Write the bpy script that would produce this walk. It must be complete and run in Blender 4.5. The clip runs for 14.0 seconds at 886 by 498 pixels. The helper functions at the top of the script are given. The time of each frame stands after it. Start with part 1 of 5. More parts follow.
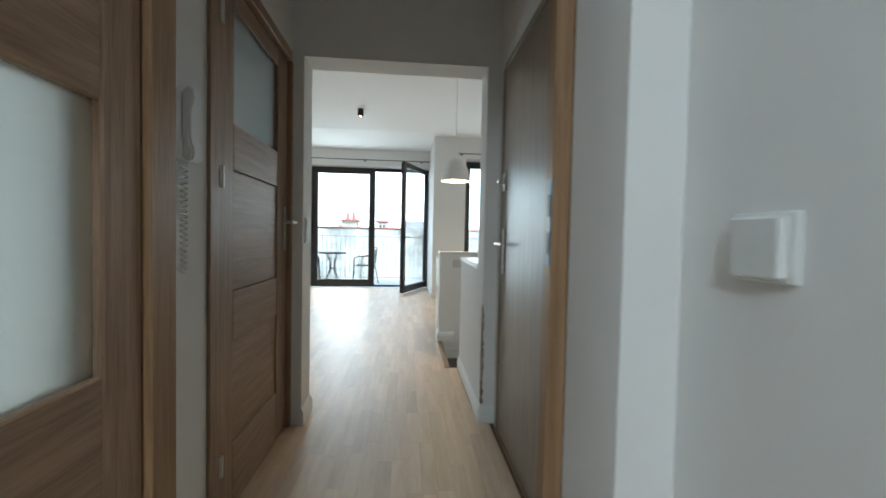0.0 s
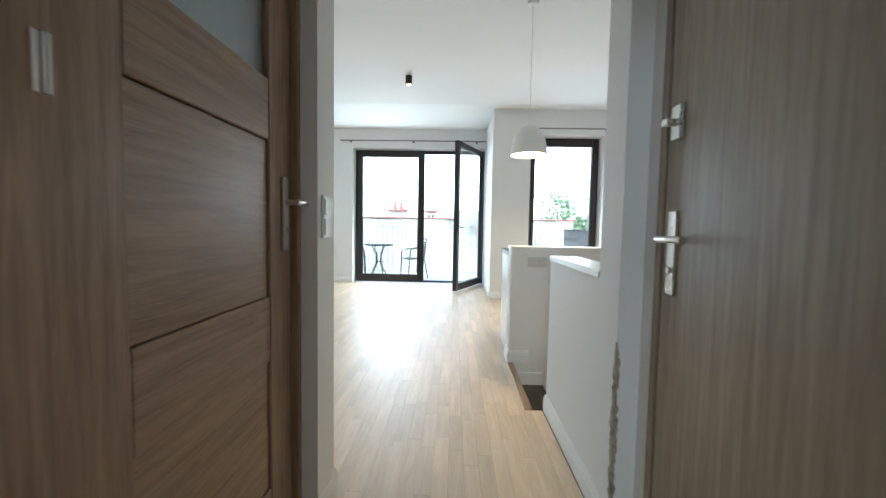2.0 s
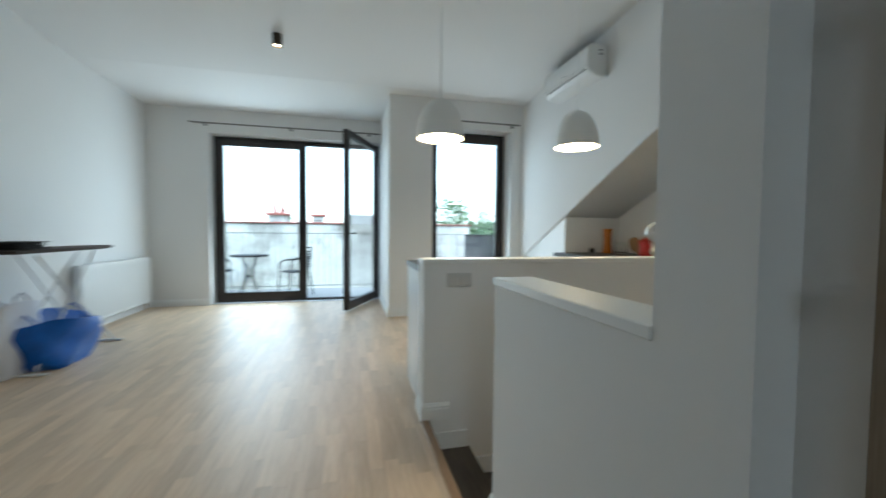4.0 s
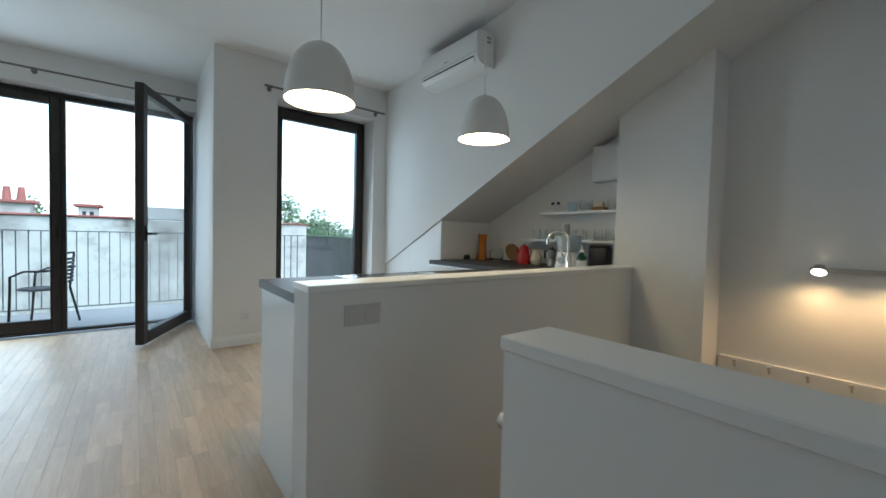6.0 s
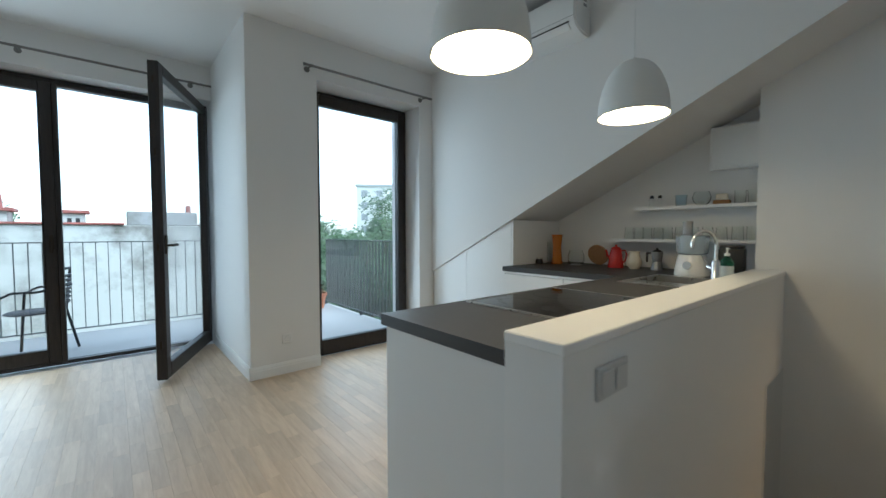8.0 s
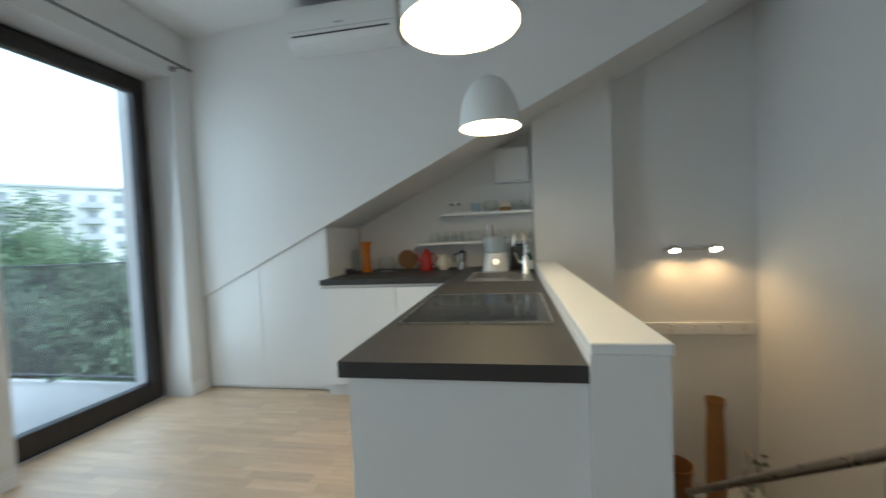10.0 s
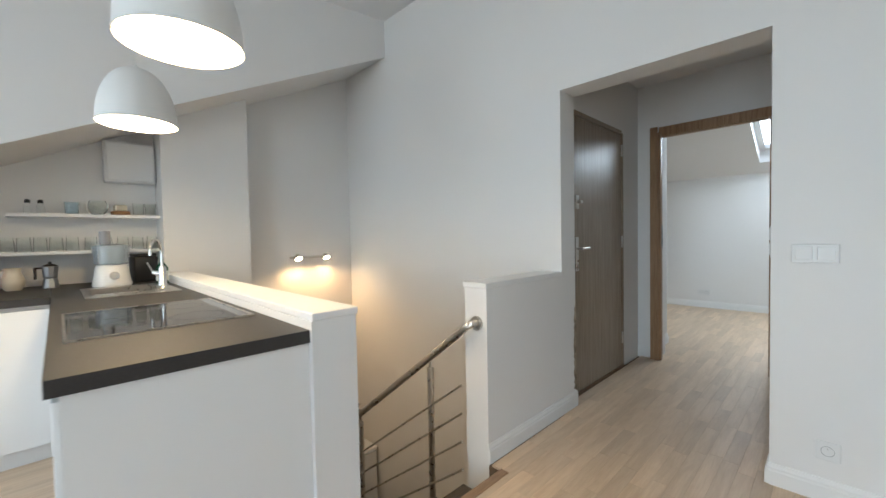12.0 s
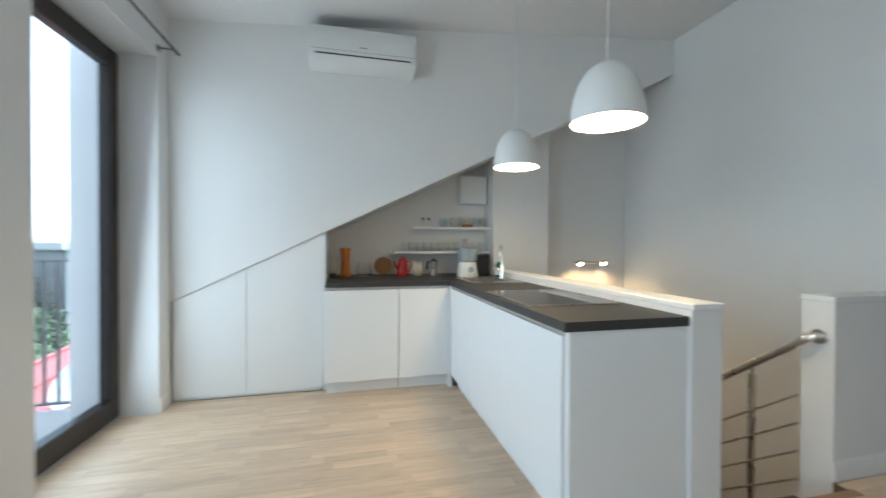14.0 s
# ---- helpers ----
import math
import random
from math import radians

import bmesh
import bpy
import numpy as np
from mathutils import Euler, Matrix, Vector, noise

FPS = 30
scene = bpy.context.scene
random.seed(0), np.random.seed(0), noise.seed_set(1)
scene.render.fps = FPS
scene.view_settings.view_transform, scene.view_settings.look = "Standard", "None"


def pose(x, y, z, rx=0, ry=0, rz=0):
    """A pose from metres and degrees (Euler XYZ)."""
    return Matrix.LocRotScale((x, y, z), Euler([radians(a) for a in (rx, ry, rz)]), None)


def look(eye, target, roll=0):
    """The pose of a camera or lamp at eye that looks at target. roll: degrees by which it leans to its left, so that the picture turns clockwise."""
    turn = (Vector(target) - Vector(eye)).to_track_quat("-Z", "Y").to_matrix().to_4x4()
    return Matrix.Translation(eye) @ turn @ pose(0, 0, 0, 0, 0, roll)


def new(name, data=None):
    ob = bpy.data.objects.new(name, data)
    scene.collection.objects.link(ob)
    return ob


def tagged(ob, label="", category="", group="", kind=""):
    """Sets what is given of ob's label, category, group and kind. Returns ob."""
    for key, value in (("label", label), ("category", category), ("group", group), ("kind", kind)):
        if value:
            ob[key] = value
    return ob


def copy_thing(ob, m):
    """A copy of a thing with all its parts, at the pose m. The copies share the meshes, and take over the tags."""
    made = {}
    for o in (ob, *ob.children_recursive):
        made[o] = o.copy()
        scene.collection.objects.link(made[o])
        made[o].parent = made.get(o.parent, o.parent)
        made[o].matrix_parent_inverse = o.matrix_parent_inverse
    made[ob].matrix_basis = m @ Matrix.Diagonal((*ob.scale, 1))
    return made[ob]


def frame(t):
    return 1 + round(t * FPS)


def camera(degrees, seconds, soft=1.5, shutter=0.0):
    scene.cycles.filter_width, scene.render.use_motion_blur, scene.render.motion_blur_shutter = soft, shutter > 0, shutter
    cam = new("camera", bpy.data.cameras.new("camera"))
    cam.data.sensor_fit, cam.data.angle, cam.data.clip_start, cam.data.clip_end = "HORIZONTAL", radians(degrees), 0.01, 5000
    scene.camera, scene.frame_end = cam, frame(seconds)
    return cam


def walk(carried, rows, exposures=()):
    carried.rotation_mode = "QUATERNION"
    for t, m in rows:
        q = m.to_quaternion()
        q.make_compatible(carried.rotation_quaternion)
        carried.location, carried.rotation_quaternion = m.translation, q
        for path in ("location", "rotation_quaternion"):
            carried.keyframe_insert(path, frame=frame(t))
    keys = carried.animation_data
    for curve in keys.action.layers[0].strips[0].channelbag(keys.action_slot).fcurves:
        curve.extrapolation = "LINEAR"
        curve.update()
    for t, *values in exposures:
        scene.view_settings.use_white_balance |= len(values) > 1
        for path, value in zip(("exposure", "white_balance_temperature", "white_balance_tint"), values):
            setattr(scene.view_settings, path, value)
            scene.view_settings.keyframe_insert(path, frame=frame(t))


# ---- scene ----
# ---------------------------------------------------------------- camera
cam = camera(97.3, 14.0, 1.5, 0.4)
PATH = [
    (0, (1.958, 2.236, 1.11), (2.138, 4.227, 1.047), 1.2),
    (0.5, (1.903, 2.461, 1.123), (1.916, 4.46, 1.08), 1.4),
    (1, (1.853, 2.684, 1.121), (1.859, 4.683, 1.052), 1.3),
    (1.5, (1.873, 2.926, 1.107), (1.852, 4.925, 1.04), 0.6),
    (2, (1.839, 3.175, 1.104), (1.781, 5.17, 0.987), 1.0),
    (2.5, (1.793, 3.43, 1.088), (1.836, 5.428, 1.001), 0.2),
    (3, (1.8, 3.666, 1.102), (1.807, 5.664, 1.01), -0.2),
    (3.5, (1.828, 3.887, 1.093), (1.828, 5.886, 1.027), 0.9),
    (3.6, (1.838, 3.907, 1.1), (1.894, 5.904, 1.015), 1.1),
    (4, (1.866, 4.114, 1.106), (2.345, 6.054, 1.024), 0.5),
    (4.2, (1.87, 4.194, 1.111), (2.613, 6.05, 1.046), 0.0),
    (6.5, (1.773, 5.193, 1.165), (3.046, 6.734, 1.09), 0.6),
    (7, (1.726, 5.437, 1.186), (3.025, 6.955, 1.105), -0.8),
    (7.2, (1.704, 5.522, 1.184), (2.977, 7.062, 1.098), -0.1),
    (9.3, (1.432, 6.453, 1.199), (3.025, 7.661, 1.161), 0.3),
    (9.5, (1.445, 6.533, 1.19), (3.148, 7.582, 1.166), -0.2),
    (10, (1.427, 6.643, 1.196), (3.394, 7.002, 1.126), -2.5),
    (10.3, (1.423, 6.667, 1.189), (3.421, 6.603, 1.143), -2.1),
    (10.5, (1.398, 6.654, 1.18), (3.378, 6.371, 1.153), -1.2),
    (11, (1.23, 6.672, 1.184), (3.035, 5.813, 1.119), -0.0),
    (11.5, (1.161, 6.807, 1.198), (2.757, 5.603, 1.159), 0.0),
    (12, (1.146, 7.047, 1.185), (2.567, 5.641, 1.12), -1.1),
    (12.5, (1.101, 7.223, 1.183), (2.586, 5.887, 1.104), -0.3),
    (13, (1.033, 7.428, 1.172), (2.686, 6.309, 1.047), -0.5),
    (13.5, (0.982, 7.597, 1.199), (2.812, 6.793, 1.132), 0.4),
    (14, (0.941, 7.898, 1.199), (2.887, 7.435, 1.179), 0.2),
]
EXPOSURES = [(0, 3.36, 5550, -4), (0.5, 3.66, 5520, -4), (1.0, 3.86, 5500, -4), (2.0, 3.83, 5450, -4), (3.0, 3.63, 5450, -5), (4.0, 3.0, 5300, -7), (6.5, 2.6, 5250, -5), (7.2, 2.6, 5250, -5),
             (9.5, 2.63, 5200, -7), (10.3, 2.9, 5350, -4), (11.2, 3.6, 5600, 1), (12.5, 3.6, 5500, 0), (13.5, 3.44, 5280, -4), (14, 3.2, 5300, -3)]
walk(cam, [(t, look(eye, target, roll)) for t, eye, target, roll in PATH], EXPOSURES)

# ---------------------------------------------------------------- sky and daylight
world = bpy.data.worlds.new("overcast_sky")
scene.world = world
world.use_nodes = True
wn, wl = world.node_tree.nodes, world.node_tree.links
wn.clear()
sky = wn.new("ShaderNodeTexSky")
sky.sky_type, sky.sun_disc = "NISHITA", False
sky.sun_elevation, sky.sun_rotation = radians(54), radians(152)
sky.air_density, sky.dust_density, sky.ozone_density = 1.0, 1.5, 1.5
pale = wn.new("ShaderNodeHueSaturation")
pale.inputs["Saturation"].default_value = 0.4
back = wn.new("ShaderNodeBackground")
back.inputs["Strength"].default_value = 0.10
wout = wn.new("ShaderNodeOutputWorld")
wl.new(sky.outputs[0], pale.inputs["Color"])
wl.new(pale.outputs[0], back.inputs["Color"])
wl.new(back.outputs[0], wout.inputs["Surface"])
sun_data = bpy.data.lights.new("sun", "SUN")
sun_data.energy, sun_data.angle, sun_data.color = 0.4, radians(40), (1.0, 0.98, 0.95)
sun = new("sun", sun_data)
sun.matrix_world = look((14, -26, 40), (0, 0, 0))


def sky_opening(x, y, z, w, h, power, to):
    """An area lamp in a window opening, for the light of the sky."""
    d = bpy.data.lights.new("sky_opening_light", "AREA")
    d.shape, d.size, d.size_y = "RECTANGLE", w, h
    d.energy, d.color = power, (0.96, 0.98, 1.0)
    o = new("sky_opening_light", d)
    o.matrix_world = look((x, y, z), to)


sky_opening(0.53, 10.61, 1.27, 1.06, 2.24, 4.1, (0.6, 7.61, 0.99))
sky_opening(3.53, 9.335, 1.27, 0.86, 2.2, 1.6, (3.5, 6.335, 1.01))
sky_opening(1.50, 0.72, 2.44, 0.66, 0.85, 2.0, (1.50, 1.17, 1.44))


# ---------------------------------------------------------------- materials
def bare(name):
    m = bpy.data.materials.new(name)
    m.use_nodes = True
    t = m.node_tree
    return m, t.nodes, t.links, t.nodes["Principled BSDF"]


def surface(name, color, rough=0.5, metal=0.0, var=0.06, scale=6.0, bump=0.0, bump_scale=120.0, rough_var=0.08, coat=0.0):
    """Plain paint, metal or plastic with faint two-scale variation of tone, gloss and relief."""
    m, n, l, p = bare(name)
    tc = n.new("ShaderNodeTexCoord")
    big = n.new("ShaderNodeTexNoise")
    big.inputs["Scale"].default_value, big.inputs["Detail"].default_value = scale, 4
    l.new(tc.outputs["Object"], big.inputs["Vector"])
    mix = n.new("ShaderNodeMixRGB")
    mix.inputs["Color1"].default_value = (*[max(0, c * (1 - var)) for c in color], 1)
    mix.inputs["Color2"].default_value = (*[min(1, c * (1 + var)) for c in color], 1)
    l.new(big.outputs["Fac"], mix.inputs["Fac"])
    l.new(mix.outputs[0], p.inputs["Base Color"])
    rr = n.new("ShaderNodeMapRange")
    rr.inputs["To Min"].default_value, rr.inputs["To Max"].default_value = max(0.02, rough - rough_var), min(1, rough + rough_var)
    l.new(big.outputs["Fac"], rr.inputs["Value"])
    l.new(rr.outputs[0], p.inputs["Roughness"])
    p.inputs["Metallic"].default_value = metal
    p.inputs["Coat Weight"].default_value = coat
    if bump:
        fine = n.new("ShaderNodeTexNoise")
        fine.inputs["Scale"].default_value, fine.inputs["Detail"].default_value = bump_scale, 5
        l.new(tc.outputs["Object"], fine.inputs["Vector"])
        b = n.new("ShaderNodeBump")
        b.inputs["Strength"].default_value, b.inputs["Distance"].default_value = bump, 0.004
        l.new(fine.outputs["Fac"], b.inputs["Height"])
        l.new(b.outputs[0], p.inputs["Normal"])
    return m


def wood(name, dark, light, rough=0.4, axis=2, stretch=14.0, scale=5.0, per="none", spread=0.25, coat=0.0, bump=0.15, gloss=0.5):
    """Grain drawn out along one axis (0, 1, 2); per: 'object' or 'island' for a tone of its own per board."""
    m, n, l, p = bare(name)
    tc = n.new("ShaderNodeTexCoord")
    mp = n.new("ShaderNodeMapping")
    sc = [stretch, stretch, stretch]
    sc[axis] = 1.0
    mp.inputs["Scale"].default_value = sc
    l.new(tc.outputs["Object"], mp.inputs["Vector"])
    rnd = None
    if per == "object":
        oi = n.new("ShaderNodeObjectInfo")
        rnd = oi.outputs["Random"]
    elif per == "island":
        ge = n.new("ShaderNodeNewGeometry")
        rnd = ge.outputs["Random Per Island"]
    if rnd:
        mul = n.new("ShaderNodeMath")
        mul.operation = "MULTIPLY"
        mul.inputs[1].default_value = 37.0
        l.new(rnd, mul.inputs[0])
        l.new(mul.outputs[0], mp.inputs["Location"])
    g = n.new("ShaderNodeTexNoise")
    g.inputs["Scale"].default_value, g.inputs["Detail"].default_value, g.inputs["Distortion"].default_value = scale, 6, 0.6
    l.new(mp.outputs[0], g.inputs["Vector"])
    g2 = n.new("ShaderNodeTexNoise")
    g2.inputs["Scale"].default_value, g2.inputs["Detail"].default_value = scale * 5, 3
    l.new(mp.outputs[0], g2.inputs["Vector"])
    add = n.new("ShaderNodeMixRGB")
    add.inputs["Fac"].default_value = 0.3
    l.new(g.outputs["Fac"], add.inputs["Color1"])
    l.new(g2.outputs["Fac"], add.inputs["Color2"])
    ramp = n.new("ShaderNodeValToRGB")
    ramp.color_ramp.elements[0].position, ramp.color_ramp.elements[1].position = 0.36, 0.64
    ramp.color_ramp.elements[0].color, ramp.color_ramp.elements[1].color = (*dark, 1), (*light, 1)
    l.new(add.outputs[0], ramp.inputs["Fac"])
    col = ramp.outputs["Color"]
    if rnd:
        hs = n.new("ShaderNodeHueSaturation")
        mr = n.new("ShaderNodeMapRange")
        mr.inputs["To Min"].default_value, mr.inputs["To Max"].default_value = 1 - spread, 1 + spread * 0.6
        l.new(rnd, mr.inputs["Value"])
        l.new(mr.outputs[0], hs.inputs["Value"])
        l.new(col, hs.inputs["Color"])
        col = hs.outputs["Color"]
    l.new(col, p.inputs["Base Color"])
    rr = n.new("ShaderNodeMapRange")
    rr.inputs["To Min"].default_value, rr.inputs["To Max"].default_value = rough - 0.06, rough + 0.1
    l.new(g.outputs["Fac"], rr.inputs["Value"])
    l.new(rr.outputs[0], p.inputs["Roughness"])
    p.inputs["Coat Weight"].default_value = coat
    p.inputs["Specular IOR Level"].default_value = gloss
    b = n.new("ShaderNodeBump")
    b.inputs["Strength"].default_value, b.inputs["Distance"].default_value = bump, 0.002
    l.new(g2.outputs["Fac"], b.inputs["Height"])
    l.new(b.outputs[0], p.inputs["Normal"])
    return m


def glassy(name, color=(1, 1, 1), rough=0.0, trans=1.0, ior=1.45):
    m, n, l, p = bare(name)
    p.inputs["Base Color"].default_value = (*color, 1)
    p.inputs["Roughness"].default_value = rough
    p.inputs["IOR"].default_value = ior
    p.inputs["Transmission Weight"].default_value = trans
    return m


def glowing(name, color, strength):
    m, n, l, p = bare(name)
    p.inputs["Base Color"].default_value = (0.9, 0.9, 0.88, 1)
    p.inputs["Emission Color"].default_value = (*color, 1)
    p.inputs["Emission Strength"].default_value = strength
    return m


def stained(name, base, stain, scale=0.5, rough=0.85, cut=(0.45, 0.62)):
    """Old plaster with weathered patches."""
    m, n, l, p = bare(name)
    tc = n.new("ShaderNodeTexCoord")
    a = n.new("ShaderNodeTexNoise")
    a.inputs["Scale"].default_value, a.inputs["Detail"].default_value, a.inputs["Roughness"].default_value = scale, 8, 0.65
    l.new(tc.outputs["Object"], a.inputs["Vector"])
    r = n.new("ShaderNodeValToRGB")
    r.color_ramp.elements[0].position, r.color_ramp.elements[1].position = cut
    r.color_ramp.elements[0].color, r.color_ramp.elements[1].color = (*base, 1), (*stain, 1)
    l.new(a.outputs["Fac"], r.inputs["Fac"])
    l.new(r.outputs[0], p.inputs["Base Color"])
    p.inputs["Roughness"].default_value = rough
    b = n.new("ShaderNodeBump")
    b.inputs["Strength"].default_value, b.inputs["Distance"].default_value = 0.4, 0.02
    l.new(a.outputs["Fac"], b.inputs["Height"])
    l.new(b.outputs[0], p.inputs["Normal"])
    return m


WALL = surface("white_wall_paint", (0.80, 0.79, 0.775), 0.75, var=0.015, scale=1.3, bump=0.08, bump_scale=220)
CEIL = surface("white_ceiling_paint", (0.80, 0.79, 0.78), 0.85, var=0.012, scale=1.0, bump=0.06, bump_scale=180)
TRIM = surface("white_gloss_trim", (0.82, 0.82, 0.81), 0.38, var=0.015, bump=0.02)
CAB = surface("white_lacquer_front", (0.82, 0.82, 0.81), 0.22, var=0.01, scale=2.0)
PLASTIC = surface("white_plastic", (0.78, 0.78, 0.77), 0.35, var=0.01)
WORKTOP = surface("dark_grey_laminate", (0.034, 0.032, 0.031), 0.5, var=0.35, scale=160, bump=0.05, bump_scale=400)
BROWN = wood("dark_brown_window_wood", (0.012, 0.009, 0.008), (0.030, 0.022, 0.018), 0.38, 2, 10, 6)
STEEL = surface("brushed_steel", (0.55, 0.53, 0.50), 0.28, 1.0, rough_var=0.03, var=0.02, scale=30)
CHROME = surface("chrome", (0.75, 0.74, 0.73), 0.1, 1.0, var=0.02, rough_var=0.04)
SATIN = surface("satin_nickel", (0.62, 0.60, 0.57), 0.3, 1.0, var=0.03)
BLACK = surface("black_plastic", (0.015, 0.015, 0.016), 0.4, var=0.1)
BRONZE = surface("dark_bronze", (0.05, 0.04, 0.03), 0.35, 0.9, var=0.1)
DOORWOOD = wood("brown_oak_door_laminate", (0.22, 0.135, 0.082), (0.37, 0.245, 0.155), 0.42, 2, 16, 3.2)
DOORWOODH = wood("brown_oak_cross_grain", (0.22, 0.135, 0.082), (0.37, 0.245, 0.155), 0.42, 1, 16, 3.2)
CASING = wood("oak_casing", (0.22, 0.125, 0.06), (0.36, 0.22, 0.115), 0.4, 2, 18, 3)
ENTRYWOOD = wood("grey_brown_door_laminate", (0.205, 0.157, 0.110), (0.335, 0.270, 0.196), 0.34, 2, 26, 2.0, bump=0.08)
PLANK = wood("oak_parquet", (0.57, 0.42, 0.275), (0.70, 0.55, 0.39), 0.43, 1, 11, 2.6, per="object", spread=0.13, bump=0.05, gloss=0.85)
PLANKS = wood("oak_parquet_far", (0.57, 0.42, 0.275), (0.70, 0.55, 0.39), 0.43, 1, 11, 2.6, per="island", spread=0.13, bump=0.05, gloss=0.85)
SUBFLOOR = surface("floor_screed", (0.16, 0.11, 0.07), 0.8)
STAIRWOOD = wood("stair_oak", (0.20, 0.115, 0.06), (0.36, 0.23, 0.13), 0.35, 1, 12, 3)
# treads and risers: same grain as the stair oak, in a darker brown
STAIRDARK = wood("dark_brown_stair_wood", (0.045, 0.034, 0.025), (0.10, 0.075, 0.052), 0.4, 1, 12, 3)
PANE = glassy("window_glass")
FROST = glassy("frosted_glass", (0.86, 0.93, 0.92), 0.45)
MIRROR = surface("mirror", (0.86, 0.87, 0.87), 0.02, 1.0, var=0.0, rough_var=0.0)
SHADE = surface("white_lamp_enamel", (0.80, 0.80, 0.78), 0.35, var=0.01)
GLOW = glowing("lamp_diffuser", (1.0, 0.66, 0.35), 4.8)
WARM = glowing("warm_bulb", (1.0, 0.72, 0.42), 9.0)
DSTEEL = surface("dark_steel", (0.20, 0.19, 0.18), 0.45, 0.8, var=0.05)
HOBGLASS = surface("black_hob_glass", (0.008, 0.008, 0.009), 0.06, var=0.05, rough_var=0.02)


# ---------------------------------------------------------------- mesh helpers
def box(bm, x0, x1, y0, y1, z0, z1, b=0.0, seg=1):
    vs = [bm.verts.new((x, y, z)) for x in (x0, x1) for y in (y0, y1) for z in (z0, z1)]
    fs = [bm.faces.new([vs[i] for i in q]) for q in ((0, 1, 3, 2), (4, 6, 7, 5), (0, 4, 5, 1), (2, 3, 7, 6), (0, 2, 6, 4), (1, 5, 7, 3))]
    if b:
        es = list({e for f in fs for e in f.edges})
        bmesh.ops.bevel(bm, geom=es, offset=b, segments=seg, affect="EDGES", profile=0.5)


def prism(bm, poly, axis, a, b):
    """A polygon drawn in the two other axes (in the order x, y, z), drawn out along axis from a to b."""
    def at(p, q):
        c = list(p)
        c.insert(axis, q)
        return bm.verts.new(c)
    lo, hi = [at(p, a) for p in poly], [at(p, b) for p in poly]
    bm.faces.new(lo)
    bm.faces.new(hi[::-1])
    for i in range(len(poly)):
        j = (i + 1) % len(poly)
        bm.faces.new((lo[j], lo[i], hi[i], hi[j]))
    bmesh.ops.recalc_face_normals(bm, faces=bm.faces[:])


def rod(bm, p0, p1, r0, r1=None, seg=14, cap=True):
    p0, p1 = Vector(p0), Vector(p1)
    d = p1 - p0
    m = Matrix.Translation((p0 + p1) / 2) @ d.to_track_quat("Z", "Y").to_matrix().to_4x4()
    bmesh.ops.create_cone(bm, cap_ends=cap, segments=seg, radius1=r0, radius2=r0 if r1 is None else r1, depth=d.length, matrix=m)


def lathe(bm, profile, seg=28, at=(0, 0, 0), caps=True):
    """Turn a profile of (radius, height) about the upright axis through at."""
    rings = []
    for r, z in profile:
        if r < 1e-5:
            rings.append([bm.verts.new((at[0], at[1], at[2] + z))])
        else:
            rings.append([bm.verts.new((at[0] + r * math.cos(2 * math.pi * i / seg), at[1] + r * math.sin(2 * math.pi * i / seg), at[2] + z)) for i in range(seg)])
    for a, b in zip(rings, rings[1:]):
        for i in range(seg):
            j = (i + 1) % seg
            if len(a) == 1 and len(b) == 1:
                continue
            if len(a) == 1:
                bm.faces.new((a[0], b[j], b[i]))
            elif len(b) == 1:
                bm.faces.new((a[i], a[j], b[0]))
            else:
                bm.faces.new((a[i], a[j], b[j], b[i]))
    bmesh.ops.recalc_face_normals(bm, faces=bm.faces[:])


def tube(bm, pts, r, seg=10):
    """A round bar that follows points, with a ring at each."""
    pts = [Vector(p) for p in pts]
    rings = []
    for i, p in enumerate(pts):
        d = (pts[min(i + 1, len(pts) - 1)] - pts[max(i - 1, 0)]).normalized()
        u = d.orthogonal().normalized() if i == 0 else (prev - d * prev.dot(d)).normalized()
        prev = u
        w = d.cross(u)
        rings.append([bm.verts.new(p + r * (u * math.cos(2 * math.pi * k / seg) + w * math.sin(2 * math.pi * k / seg))) for k in range(seg)])
    for a, b in zip(rings, rings[1:]):
        for i in range(seg):
            bm.faces.new((a[i], a[(i + 1) % seg], b[(i + 1) % seg], b[i]))
    bm.faces.new(rings[0][::-1])
    bm.faces.new(rings[-1])


def arc(c, r, a0, a1, n, plane="xz"):
    out = []
    for i in range(n + 1):
        a = radians(a0 + (a1 - a0) * i / n)
        u, v = r * math.cos(a), r * math.sin(a)
        out.append((c[0] + u, c[1], c[2] + v) if plane == "xz" else (c[0], c[1] + u, c[2] + v) if plane == "yz" else (c[0] + u, c[1] + v, c[2]))
    return out


def thing(name, at=(0, 0, 0), turn=0.0, label="", category="", group="", kind=""):
    """An Empty at the base of a thing."""
    ob = new(name)
    ob.empty_display_size = 0.05
    ob.matrix_world = pose(*at, 0, 0, turn)
    return tagged(ob, label, category, group, kind)


def part(name, bm, material, parent=None, label="", smooth=False):
    me = bpy.data.meshes.new(name)
    if smooth:
        for f in bm.faces:
            f.smooth = True
    bm.to_mesh(me)
    bm.free()
    me.materials.append(material)
    if smooth:
        me.set_sharp_from_angle(angle=radians(38))
    ob = new(name, me)
    if parent is not None:
        ob.parent = parent
    return tagged(ob, label)


def boxes(*rows, b=0.0):
    bm = bmesh.new()
    for r in rows:
        box(bm, *r, b=b)
    return bm


def structure(name, bm, material, label, category, parent=None):
    return tagged(part(name, bm, material, parent), label, category, kind="structure")


